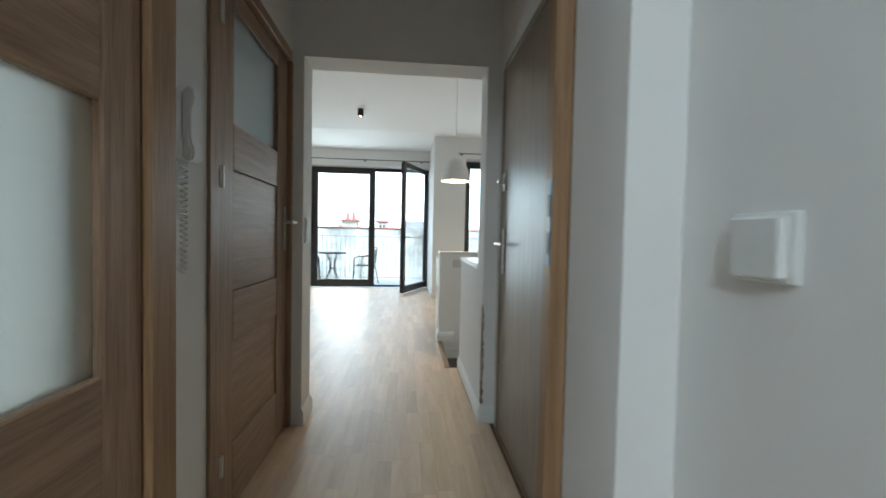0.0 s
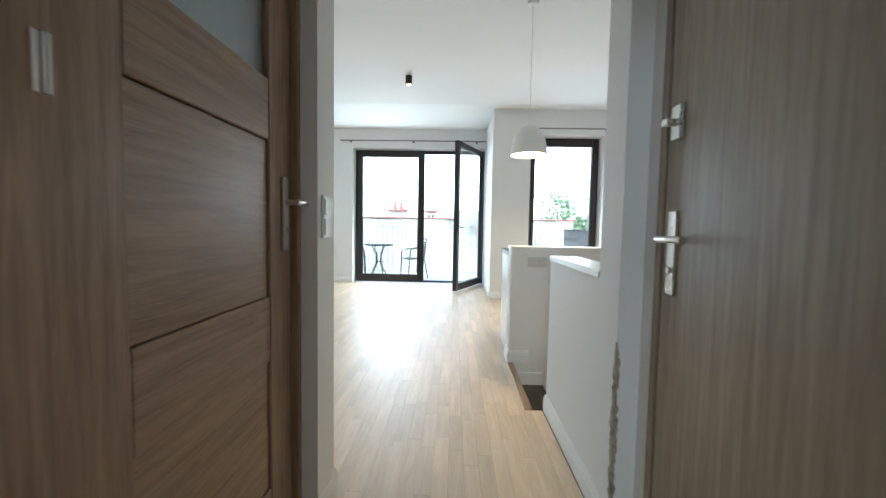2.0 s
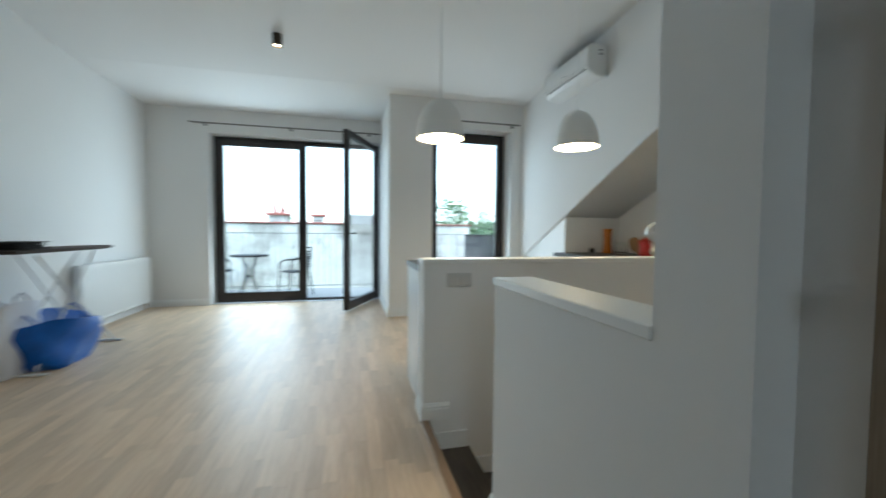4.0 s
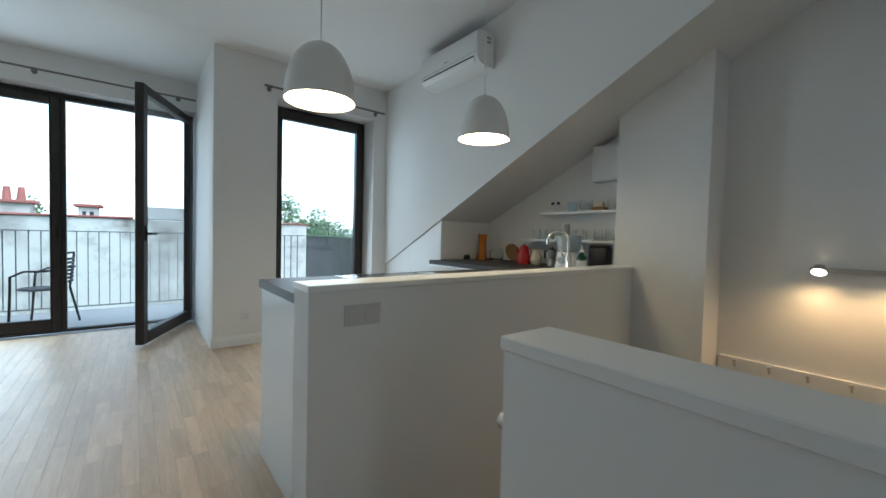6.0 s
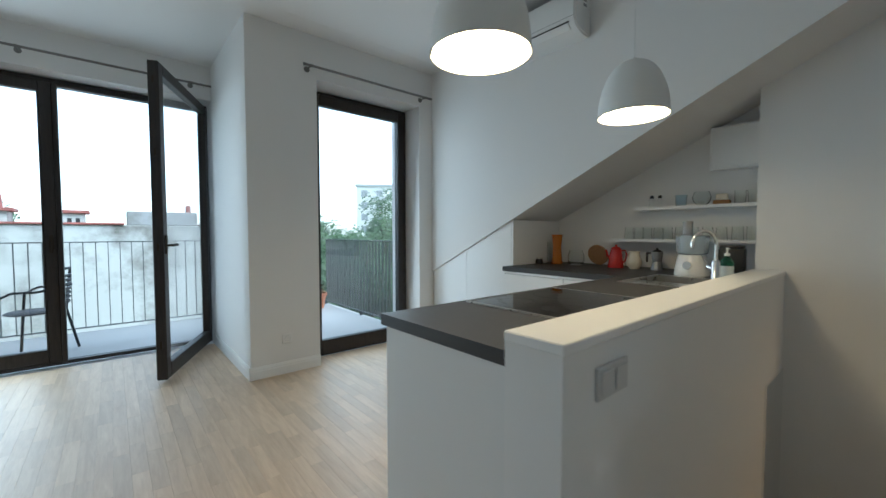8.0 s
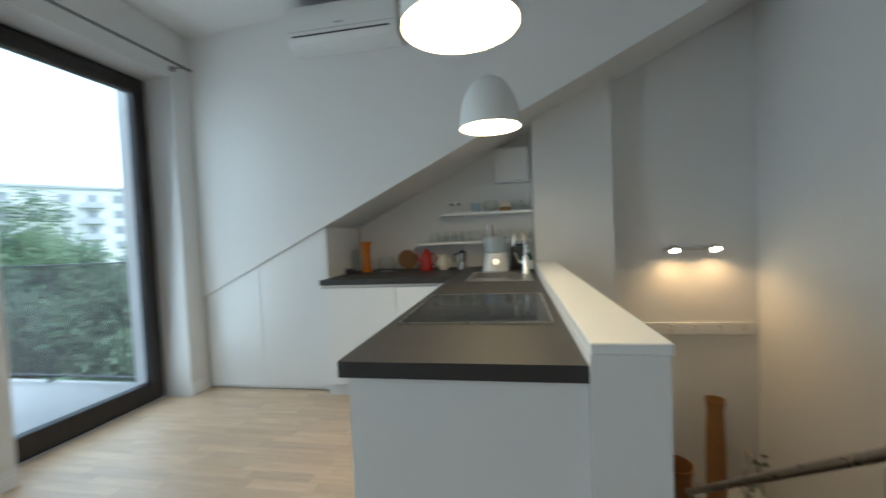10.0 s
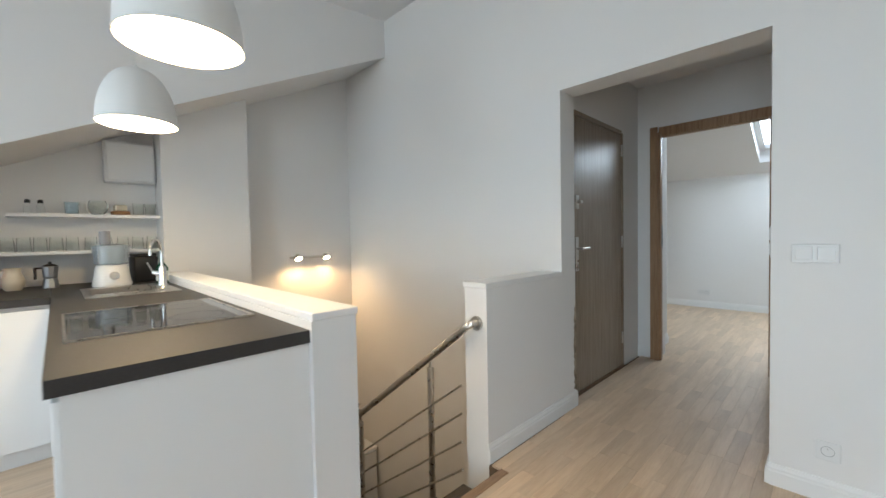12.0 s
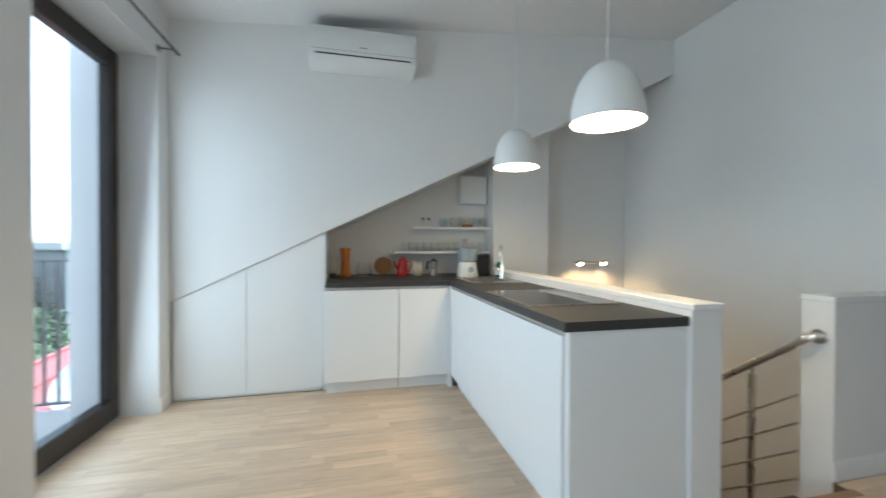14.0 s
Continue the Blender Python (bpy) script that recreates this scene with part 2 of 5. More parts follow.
# ---------------------------------------------------------------- the plan, in metres
XL, XR = -0.90, 4.26            # side walls of the living room
XN = 4.98                       # outer wall behind the kitchen niche and the stairwell
YH, YR = 4.525, 4.71             # wall between hall and living room
YB, YC = 10.55, 9.22            # window wall, face of the chimney breast
ZC = 2.89                       # flat part of the ceiling, by the windows
ZT = 3.28                       # highest edge of the ceiling, at the hall wall
YF = 9.0                        # where the ceiling begins to rise
HX0, HX1 = 1.29, 2.49           # hall
BY0, BY1 = 2.86, 3.08           # wall between bedroom and hall
OX0, OX1, OZ = 1.36, 2.41, 2.11  # opening from the hall
DX0, DX1 = 1.525, 2.276         # bedroom doorway
PX, PY0, PY1 = 2.30, 6.33, 6.49  # knee wall of the peninsula
KX0, KX1, KY = 2.41, 2.56, 5.49  # knee wall beside the hall opening
EDGE = 2.32                     # edge of the floor at the stairs
LOW = -3.1


def ceiling(y):
    return ZC + max(0.0, YF - y) * (ZT - ZC) / (YF - YR)


def slope(y):
    return 0.76 + (9.22 - y) * 0.483


# walls
structure("wall_living_room_side", boxes((XL - 0.2, XL, YH, 11.0, -0.3, 3.45)), WALL, "white painted plaster wall behind the radiator", "wall")
structure("wall_window", boxes((XL, -0.10, YB, 11.0, -0.3, ZC), (-0.10, 2.40, YB, 11.0, 2.55, ZC), (-0.10, 2.40, YB, 11.0, -0.3, -0.02)), WALL, "white painted window wall with a wide balcony door opening", "wall")
structure("wall_chimney_breast", boxes((2.40, 2.975, YC, 11.0, -0.3, ZC)), WALL, "white painted chimney breast between the two balcony doors", "wall")
structure("wall_kitchen_window", boxes((2.975, 4.09, YC, 9.62, 2.52, ZC), (4.09, 5.1, YC, 9.62, -0.3, ZC), (2.975, 4.09, YC, 9.62, -0.3, -0.02)), WALL, "white painted wall round the single balcony door", "wall")
bm = bmesh.new()
prism(bm, [(9.22, slope(9.22)), (9.22, ZC), (YF, ZC), (YR, ZT), (YR, slope(YR))], 0, XR, XN)
structure("wall_kitchen_slope", bm, WALL, "white wall with a slanting lower edge over the kitchen niche", "wall")
structure("wall_outer", boxes((XN, XN + 0.2, YH, 9.22, LOW, 3.45)), WALL, "white painted outer wall of niche and stairwell", "wall")
structure("wall_column", boxes((4.70, XN, 5.86, 6.475, LOW, 2.5)), WALL, "white wall pillar between kitchen niche and stairwell", "wall")
structure("wall_hall", boxes((XL, OX0, YH, YR, -0.3, 3.45), (OX0, OX1, YH, YR, OZ, 3.45), (OX1, XN, YH, YR, LOW, 3.45)), WALL, "thick white wall with the open passage to the hall", "wall")
kneel = structure("wall_knee_stairs", boxes((KX0, KX1, YR, KY, LOW, 0.91)), WALL, "white knee wall guarding the stairwell", "wall")
part("cap", boxes((KX0 - 0.006, KX1 + 0.006, YR, KY + 0.008, 0.911, 0.94), b=0.003), TRIM, kneel, "white painted capping board")
kneep = structure("wall_knee_peninsula", boxes((PX, 4.70, PY0, PY1, LOW, 0.925)), WALL, "white knee wall behind the kitchen worktop", "wall")
part("cap", boxes((PX - 0.005, 4.70, PY0 - 0.006, PY1, 0.926, 0.952), b=0.003), TRIM, kneep, "white painted capping board")
structure("wall_stairs_below_floor", boxes((2.22, 2.30, YR, PY0, LOW, -0.31)), WALL, "white wall under the floor edge of the stairwell", "wall")
# hall walls, with the door openings
structure("wall_hall_west", boxes((HX0 - 0.12, HX0, 2.99, 3.60, -0.3, 2.7), (HX0 - 0.12, HX0, 3.60, YH, 2.07, 2.7), (HX0 - 0.32, HX0 - 0.12, BY1, YH, -0.3, 2.7)), WALL, "white hall wall with the entry phone", "wall")
structure("wall_hall_east", boxes((HX1, HX1 + 0.15, BY1, 3.462, -0.3, 2.7), (HX1, HX1 + 0.15, 3.462, 4.442, 2.06, 2.7), (HX1, HX1 + 0.15, 4.442, YH, -0.3, 2.7), (HX1 + 0.15, HX1 + 0.3, BY1, YH, -0.3, 2.7)), WALL, "white hall wall round the entrance door", "wall")
structure("wall_bedroom_door", boxes((-0.2, 1.445, BY0, 2.99, -0.3, 2.7), (2.318, 4.0, BY0, BY1, -0.3, 2.7), (1.445, 2.318, BY0, BY1, 2.09, 2.7)), WALL, "white wall with the bedroom doorway", "wall")
structure("wall_bedroom_stub", boxes((2.422, 2.56, 2.42, BY0, -0.3, 3.4)), WALL, "short white wall beside the bedroom doorway", "wall")
structure("wall_bedroom_west", boxes((-0.35, -0.2, -0.25, BY1, -0.3, 3.6)), WALL, "white bedroom side wall", "wall")
structure("wall_bedroom_east", boxes((4.0, 4.15, -0.25, BY1, -0.3, 3.6)), WALL, "white bedroom side wall", "wall")
structure("wall_bedroom_far", boxes((-0.2, 4.0, -0.25, -0.1, -0.3, 2.0)), WALL, "white bedroom wall under the roof slope", "wall")
# ceilings
bm = bmesh.new()
prism(bm, [(11.0, ZC), (YF, ZC), (YR, ZT), (YR, ZT + 0.17), (YF, ZC + 0.17), (11.0, ZC + 0.17)], 0, XL, 2.975)
prism(bm, [(9.62, ZC), (YF, ZC), (YR, ZT), (YR, ZT + 0.17), (YF, ZC + 0.17), (9.62, ZC + 0.17)], 0, 2.975, XN)
structure("ceiling_living_room", bm, CEIL, "plain white living room ceiling rising gently towards the hall", "ceiling")
structure("ceiling_hall", boxes((0.9, 2.9, BY1, YH, 2.55, 2.7)), CEIL, "plain white hall ceiling", "ceiling")
# not a ceiling: the lower floor that closes the stairwell
structure("floor_stairwell_bottom", boxes((2.22, XN + 0.2, YH, 6.49, LOW - 0.15, LOW)), SUBFLOOR, "floor at the foot of the stairwell", "floor")
bm = bmesh.new()
# roof slope of the bedroom, with a roof window hole
for x0, x1, y0, y1 in ((-0.2, 1.10, -0.1, BY0), (1.90, 4.0, -0.1, BY0), (1.10, 1.90, -0.1, 0.15), (1.10, 1.90, 1.25, BY0)):
    za, zb = 2.0 + (y0 + 0.1) * 0.45, 2.0 + (y1 + 0.1) * 0.45
    prism(bm, [(y0, za), (y1, zb), (y1, zb + 0.22), (y0, za + 0.22)], 0, x0, x1)
structure("ceiling_bedroom_slope", bm, CEIL, "white sloping bedroom ceiling with a roof window", "ceiling")
structure("wall_bedroom_gable", boxes((-0.35, 4.15, BY1, BY1 + 0.1, 2.7, 3.9)), WALL, "white wall above the bedroom door", "wall")

# floors under the boards
floor = structure("floor", boxes((XL - 0.1, EDGE - 0.01, YR, 10.62, -0.3, -0.014), (EDGE - 0.01, KX0 + 0.02, YR, KY - 0.002, -0.3, -0.014), (EDGE - 0.01, XN, PY1 - 0.1, YC, -0.3, -0.014), (HX0 - 0.1, HX1 + 0.1, BY0, YR, -0.3, -0.014), (-0.2, 4.0, -0.1, BY0, -0.3, -0.014)), SUBFLOOR, "oak strip parquet floor with a satin lacquer", "floor")


# skirting boards: a plain foot with a stepped and rounded top
def skirting(name, p0, p1, side, label="white moulded skirting board along the wall"):
    (x0, y0), (x1, y1) = p0, p1
    bm = bmesh.new()
    prof = [(0, 0), (0.016, 0), (0.016, 0.066), (0.013, 0.072), (0.013, 0.082), (0.009, 0.090), (0.006, 0.1), (0, 0.1)]
    d = Vector((x1 - x0, y1 - y0, 0)).normalized()
    nrm = Vector((-d.y, d.x, 0)) * side
    a = [bm.verts.new(Vector((x0, y0, 0)) + nrm * u + Vector((0, 0, v))) for u, v in prof]
    b = [bm.verts.new(Vector((x1, y1, 0)) + nrm * u + Vector((0, 0, v))) for u, v in prof]
    bm.faces.new(a), bm.faces.new(b[::-1])
    for i in range(len(prof)):
        j = (i + 1) % len(prof)
        bm.faces.new((a[i], b[i], b[j], a[j]))
    bmesh.ops.recalc_face_normals(bm, faces=bm.faces[:])
    return structure(name, bm, TRIM, label, "skirting board")


for p0, p1, s in [((XL, YR), (XL, YB), -1), ((XL, YB), (-0.10, YB), -1), ((2.40, 10.68), (2.40, YC), -1), ((2.384, YC), (2.975, YC), -1),
                  ((4.09, YC), (XR, YC), -1), ((XL, YR), (OX0, YR), 1), ((OX0, YH - 0.01), (OX0, YR + 0.01), -1), ((OX1, YH), (OX1, KY + 0.006), 1), ((OX1 - 0.01, YH), (HX1, YH), -1), ((PX, PY0 - 0.016), (PX, PY1), 1), ((PX, PY0), (PX + 0.16, PY0), -1),
                  ((-0.2, -0.1), (4.0, -0.1), 1), ((HX0, 3.02), (HX0, 3.60), -1), ((2.37, BY1), (HX1, BY1), 1), ((2.422, 2.42), (2.422, BY0), 1), ((2.32, BY0), (2.422, BY0), -1)]:
    skirting("baseboard", p0, p1, s)

# stairs, going down along the peninsula
stairs = thing("staircase", (EDGE, 5.9, 0), 0, "oak staircase leading down beside the knee wall", "staircase")
for i in range(9):
    x = 0.005 + i * 0.23
    z = -(i + 1) * 0.18
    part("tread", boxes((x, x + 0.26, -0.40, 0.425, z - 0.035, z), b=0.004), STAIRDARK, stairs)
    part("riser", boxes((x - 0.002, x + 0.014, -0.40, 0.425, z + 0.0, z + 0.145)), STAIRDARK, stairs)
bm = bmesh.new()
prism(bm, [(0, -0.22), (2.07, -1.84), (2.07, -2.1), (0, -0.48)], 1, -0.40, 0.425)
part("underside", bm, WALL, stairs, "white plastered underside")
structure("floor_stair_landing", boxes((4.39, XN, YR, PY0, -1.85, -1.62)), STAIRWOOD, "oak landing at the turn of the stairs", "floor")
structure("trim_floor_nosing", boxes((EDGE - 0.035, EDGE + 0.012, KY - 0.0, PY0, -0.045, 0.006), b=0.003), STAIRWOOD, "oak nosing along the floor edge at the stairs", "trim")
sk = bmesh.new()
for i in range(9):
    x, z = EDGE + 0.15 + i * 0.23, -(i + 1) * 0.18
    if i < 2:
        box(sk, x - 0.15 + 0.015, x + 0.10, PY0 - 0.014, PY0, z, z + 0.1)
structure("trim_stair_skirting", sk, TRIM, "white skirting stepping down beside the stairs", "trim")


# windows and balcony doors
def window_frame(bm, w, h, f, d, bottom=None):
    """An upright frame in the local x-z plane, its face at y 0, its depth d behind."""
    bt = bottom or f
    for r in ((0, f, 0, d, 0, h), (w - f, w, 0, d, 0, h), (f, w - f, 0, d, h - f, h), (f, w - f, 0, d, 0, bt)):
        box(bm, *r, b=0.006)


def pane(w0, w1, z0, z1, y):
    return boxes((w0 - 0.004, w1 + 0.004, y + 0.008, y + 0.014, z0 - 0.004, z1 + 0.004))


def glass_part(bm, parent, material=None):
    g = part("pane", bm, material or PANE, parent, "clear double glazing")
    g.visible_shadow = False
    return g


# wide balcony door: outer frame, one closed leaf, one leaf that stands open
win = thing("window_1", (-0.09, 10.74, 0), 0, "dark brown two-leaf balcony door with one leaf open", "window", kind="structure")
bm = bmesh.new()
W, H = 2.48, 2.54
for r in ((0, 0.06, 0, 0.08, 0, H), (W - 0.06, W, 0, 0.08, 0, H), (0.06, W - 0.06, 0, 0.08, H - 0.06, H), (0.06, W - 0.06, 0, 0.08, 0, 0.035)):
    box(bm, *r, b=0.005)
part("window_frame", bm, BROWN, win)
leafc = thing("leaf", (0.05, -0.012, 0.03), 0)
leafc.parent = win
bm = bmesh.new()
window_frame(bm, 1.25, 2.47, 0.085, 0.075, 0.12)
box(bm, 1.155, 1.166, 0.0, 0.07, 0.12, 2.385)
box(bm, 1.2505, 1.285, -0.02, 0.05, 0, 2.47, b=0.005)
part("sash", bm, BROWN, leafc)
glass_part(pane(0.085, 1.165, 0.12, 2.385, 0.03), leafc)
hb = boxes((1.195, 1.225, -0.012, 0, 1.0, 1.14), b=0.004)
rod(hb, (1.21, -0.01, 1.10), (1.21, -0.05, 1.10), 0.009)
box(hb, 1.199, 1.221, -0.06, -0.045, 0.98, 1.11, b=0.006)
part("handle", hb, BRONZE, leafc, "bronze window handle")
leaf = thing("leaf", (W - 0.06, -0.045, 0.03), 180 + 65.5)
leaf.parent = win
bm = bmesh.new()
box(bm, 0, 0.085, -0.02, 0.055, 0, 2.47, b=0.006)
box(bm, 1.115, 1.20, -0.02, 0.055, 0, 2.47, b=0.006)
box(bm, 0.085, 1.115, -0.02, 0.055, 2.385, 2.47, b=0.006)
box(bm, 0.085, 1.115, -0.02, 0.055, 0, 0.12, b=0.006)
part("sash", bm, BROWN, leaf)
glass_part(pane(0.085, 1.115, 0.12, 2.385, 0.01), leaf)
hb = boxes((1.145, 1.175, 0.055, 0.067, 0.99, 1.14), b=0.004)
rod(hb, (1.16, 0.06, 1.06), (1.16, 0.105, 1.06), 0.009)
box(hb, 1.045, 1.171, 0.093, 0.109, 1.05, 1.072, b=0.006)
part("handle", hb, BRONZE, leaf, "bronze window handle")
lk = bmesh.new()
for z in (0.25, 1.02, 1.75, 2.3):
    box(lk, 1.198, 1.2025, 0.01, 0.026, z, z + 0.055)
part("lock_plate", lk, BRONZE, leaf, "dull bronze locking plates")

# single balcony door by the kitchen
win2 = thing("window_2", (2.982, 9.46, 0), 0, "dark brown single balcony door with full-height glass", "window", kind="structure")
bm = bmesh.new()
window_frame(bm, 1.10, 2.51, 0.05, 0.08, 0.03)
part("window_frame", bm, BROWN, win2)
bm = bmesh.new()
for r in ((0.02, 0.11, -0.015, 0.06, 0.02, 2.485), (0.99, 1.08, -0.015, 0.06, 0.02, 2.485), (0.11, 0.99, -0.015, 0.06, 2.385, 2.485), (0.11, 0.99, -0.015, 0.06, 0.02, 0.15)):
    box(bm, *r, b=0.006)
part("sash", bm, BROWN, win2)
glass_part(pane(0.11, 0.99, 0.15, 2.385, 0.02), win2)
hb = boxes((0.05, 0.08, -0.027, -0.015, 1.0, 1.14), b=0.004)
box(hb, 0.054, 0.076, -0.065, -0.05, 0.98, 1.11, b=0.006)
rod(hb, (0.065, -0.025, 1.09), (0.065, -0.055, 1.09), 0.009)
part("handle", hb, BRONZE, win2, "bronze window handle")

# roof window of the bedroom
def roof_window(name, x0, y0, w, n):
    wn3 = thing(name, (x0, y0, 2.0 + (y0 + 0.1) * 0.45), 0, "white framed roof window in the sloping ceiling", "window", kind="structure")
    bm = bmesh.new()
    for a0, a1, b0, b1 in ((0, 0.06, 0, n), (w - 0.06, w, 0, n), (0.06, w - 0.06, 0, 0.06), (0.06, w - 0.06, n - 0.06, n)):
        prism(bm, [(b0, b0 * 0.45 + 0.15), (b1, b1 * 0.45 + 0.15), (b1, b1 * 0.45 + 0.21), (b0, b0 * 0.45 + 0.21)], 0, a0, a1)
    part("window_frame", bm, TRIM, wn3)
    bm = bmesh.new()
    prism(bm, [(0.06, 0.027 + 0.17), (n - 0.06, (n - 0.06) * 0.45 + 0.17), (n - 0.06, (n - 0.06) * 0.45 + 0.185), (0.06, 0.027 + 0.185)], 0, 0.06, w - 0.06)
    glass_part(bm, wn3)


roof_window("window_3", 1.10, 0.15, 0.8, 1.1)


# ---------------------------------------------------------------- doors
def lever(parent, at, toward, reach=0.12, mat=SATIN, plate=(0.042, 0.24), face=1, cyl=True):
    """Backplate, lever and lock cylinder on an upright face. toward: +1 or -1 along local y; face: outward along local x."""
    x, y, z = at
    s = face
    lo, hi = sorted((x, x + s * 0.008))
    bp = part("backplate", boxes((lo, hi, y - plate[0] / 2, y + plate[0] / 2, z - plate[1] * 0.66, z + plate[1] * 0.34), b=0.003), mat, parent, "satin nickel backplate")
    bm = bmesh.new()
    rod(bm, (x, y, z), (x + s * 0.05, y, z), 0.009)
    tube(bm, [(x + s * 0.045, y - toward * 0.008, z), (x + s * 0.05, y + toward * 0.02, z), (x + s * 0.05, y + toward * reach * 0.7, z + 0.002), (x + s * 0.044, y + toward * reach, z)], 0.0095, 10)
    part("lever", bm, mat, parent, "satin nickel lever", smooth=True)
    if cyl:
        bm = bmesh.new()
        rod(bm, (x + s * 0.006, y, z - 0.09), (x + s * 0.015, y, z - 0.09), 0.0085)
        part("lock_cylinder", bm, CHROME, parent)
    return bp


def panel_door(name, at, turn, width, height, glass, fields, label, st=0.115):
    """A framed leaf with one pane and recessed panels, the fields as (bottom, top); in the local y-z plane, its face at x 0 looking to +x, hinged at y 0."""
    th = 0.04
    d = thing(name, at, turn, label, "door")
    part("stile", boxes((-th, 0, 0, st, 0, height), b=0.004), DOORWOOD, d)
    part("stile", boxes((-th, 0, width - st, width, 0, height), b=0.004), DOORWOOD, d)
    cuts = sorted([glass, *fields])
    z = 0
    for lo, hi in cuts + [(height, height)]:
        if lo - z > 0.01:
            part("rail", boxes((-th, -0.001, st, width - st, z, lo), b=0.003), DOORWOODH, d)
        z = hi
    part("glass_panel", boxes((-0.026, -0.014, st - 0.005, width - st + 0.005, glass[0] - 0.005, glass[1] + 0.005)), FROST, d, "frosted glass panel")
    for a, b in fields:
        part("panel", boxes((-0.034, -0.009, st, width - st, a + 0.0015, b - 0.0015), b=0.003), DOORWOODH, d)
    return d


# bathroom door in the hall, closed
door1 = panel_door("door_1", (HX0 - 0.012, 3.68, 0.008), 0, 0.815, 2.05, (1.525, 1.965), ((0.26, 0.67), (0.87, 1.345)), "closed brown oak door with a frosted glass pane", 0.15)
tagged(door1, kind="structure")
lever(door1, (0.0, 0.762, 1.165), 1, 0.085)
bm = bmesh.new()
for z in (0.22, 1.258, 1.83):
    box(bm, 0.0243, 0.0265, -0.018, -0.003, z, z + 0.078, b=0.0008)
    rod(bm, (0.027, -0.002, z), (0.027, -0.002, z + 0.078), 0.006)
part("hinge", bm, SATIN, door1, "nickel barrel hinges")
frame1 = structure("trim_bathroom_door_frame", boxes((HX0 - 0.12, HX0 + 0.012, 3.60, 3.676, 0, 2.068), (HX0 - 0.12, HX0 + 0.012, 4.499, YH - 0.0005, 0, 2.068), (HX0 - 0.12, HX0 + 0.012, 3.676, 4.499, 2.064, 2.12), b=0.003), DOORWOOD, "brown oak door frame in the hall", "door frame")

# entrance door, flat, closed
door2 = thing("door_2", (HX1 - 0.004, 3.502, 0.006), 0, "closed flat grey-brown laminate entrance door", "door", kind="structure")
part("door_panel", boxes((0.0, 0.05, 0, 0.90, 0, 2.035), b=0.004), ENTRYWOOD, door2)
lever(door2, (0.0, 0.845, 1.07), -1, 0.12, SATIN, (0.045, 0.25), -1)
bm = boxes((-0.012, 0, 0.82, 0.868, 1.36, 1.46), b=0.003)
rod(bm, (-0.012, 0.844, 1.41), (-0.035, 0.844, 1.41), 0.012)
box(bm, -0.045, -0.033, 0.826, 0.862, 1.40, 1.42, b=0.003)
part("upper_lock", bm, SATIN, door2, "satin nickel upper lock with a thumb turn")
bm = bmesh.new()
for z in (0.2, 1.05, 1.85):
    rod(bm, (-0.006, -0.004, z), (-0.006, -0.004, z + 0.1), 0.008)
part("hinge", bm, SATIN, door2, "steel hinges")
structure("trim_entrance_door_frame", boxes((HX1 - 0.008, HX1 + 0.15, 3.462, 3.496, 0, 2.06), (HX1 - 0.008, HX1 + 0.15, 4.408, 4.442, 0, 2.06), (HX1 - 0.008, HX1 + 0.15, 3.496, 4.408, 2.046, 2.08), b=0.002), ENTRYWOOD, "narrow grey-brown frame of the entrance door", "door frame")
structure("trim_entrance_threshold", boxes((HX1 - 0.01, HX1 + 0.1, 3.462, 4.442, -0.01, 0.005)), STAIRWOOD, "low oak threshold of the entrance door", "trim")

# plaster knocked off the corner of the passage, a rough strip with a ragged edge
RAW = stained("raw_plaster_and_brick_dust", (0.44, 0.37, 0.28), (0.20, 0.165, 0.125), 26.0, 0.95, (0.42, 0.6))
rp = random.Random(21)
vs, fs = [], []
n = 46
for i in range(n + 1):
    z = 0.112 + 0.60 * i / n
    taper = min(1.0, (n - i) / 5.0)
    p, q = (0.022 + rp.uniform(-0.009, 0.010)) * taper + 0.001, (0.010 + rp.uniform(-0.005, 0.006)) * taper + 0.001
    lift = 0.0025 + rp.uniform(0, 0.0025)
    vs.extend(((OX1 - 0.0006, YH + p, z), (OX1 - lift, YH + p * 0.5, z + rp.uniform(-0.004, 0.004)), (OX1 - lift, YH - lift, z), (OX1 + q * 0.5, YH - lift, z + rp.uniform(-0.004, 0.004)), (OX1 + q, YH - 0.0006, z)))
    if i:
        for k in range(4):
            a = (i - 1) * 5 + k
            fs.append((a, a + 1, a + 6, a + 5))
me = bpy.data.meshes.new("trim_broken_plaster")
me.from_pydata(vs, [], fs)
me.materials.append(RAW)
tagged(new("trim_broken_plaster", me), "strip of broken plaster on the passage corner", "damaged plaster", kind="structure")

# bedroom door: leaf swung open into the bedroom
door3 = panel_door("door_3", (DX0, 2.89, 0.008), 180, 0.80, 2.03, (0.885, 1.29), ((1.43, 1.69), (1.73, 1.88)), "brown oak door with frosted glass, standing open", 0.085)
tagged(door3, kind="structure")
door3.matrix_world = pose(DX0 - 0.052, 2.934, 0.008, 0, 0, 180)
structure("trim_bedroom_door_frame", boxes((1.445, DX0, 2.938, 3.012, 0, 2.09), (DX1, 2.318, 3.082, BY1 + 0.05, 0, 2.09), (DX0, DX1, 3.04, BY1 + 0.012, 2.05, 2.09), b=0.003), CASING, "oak frame of the bedroom doorway", "door frame")
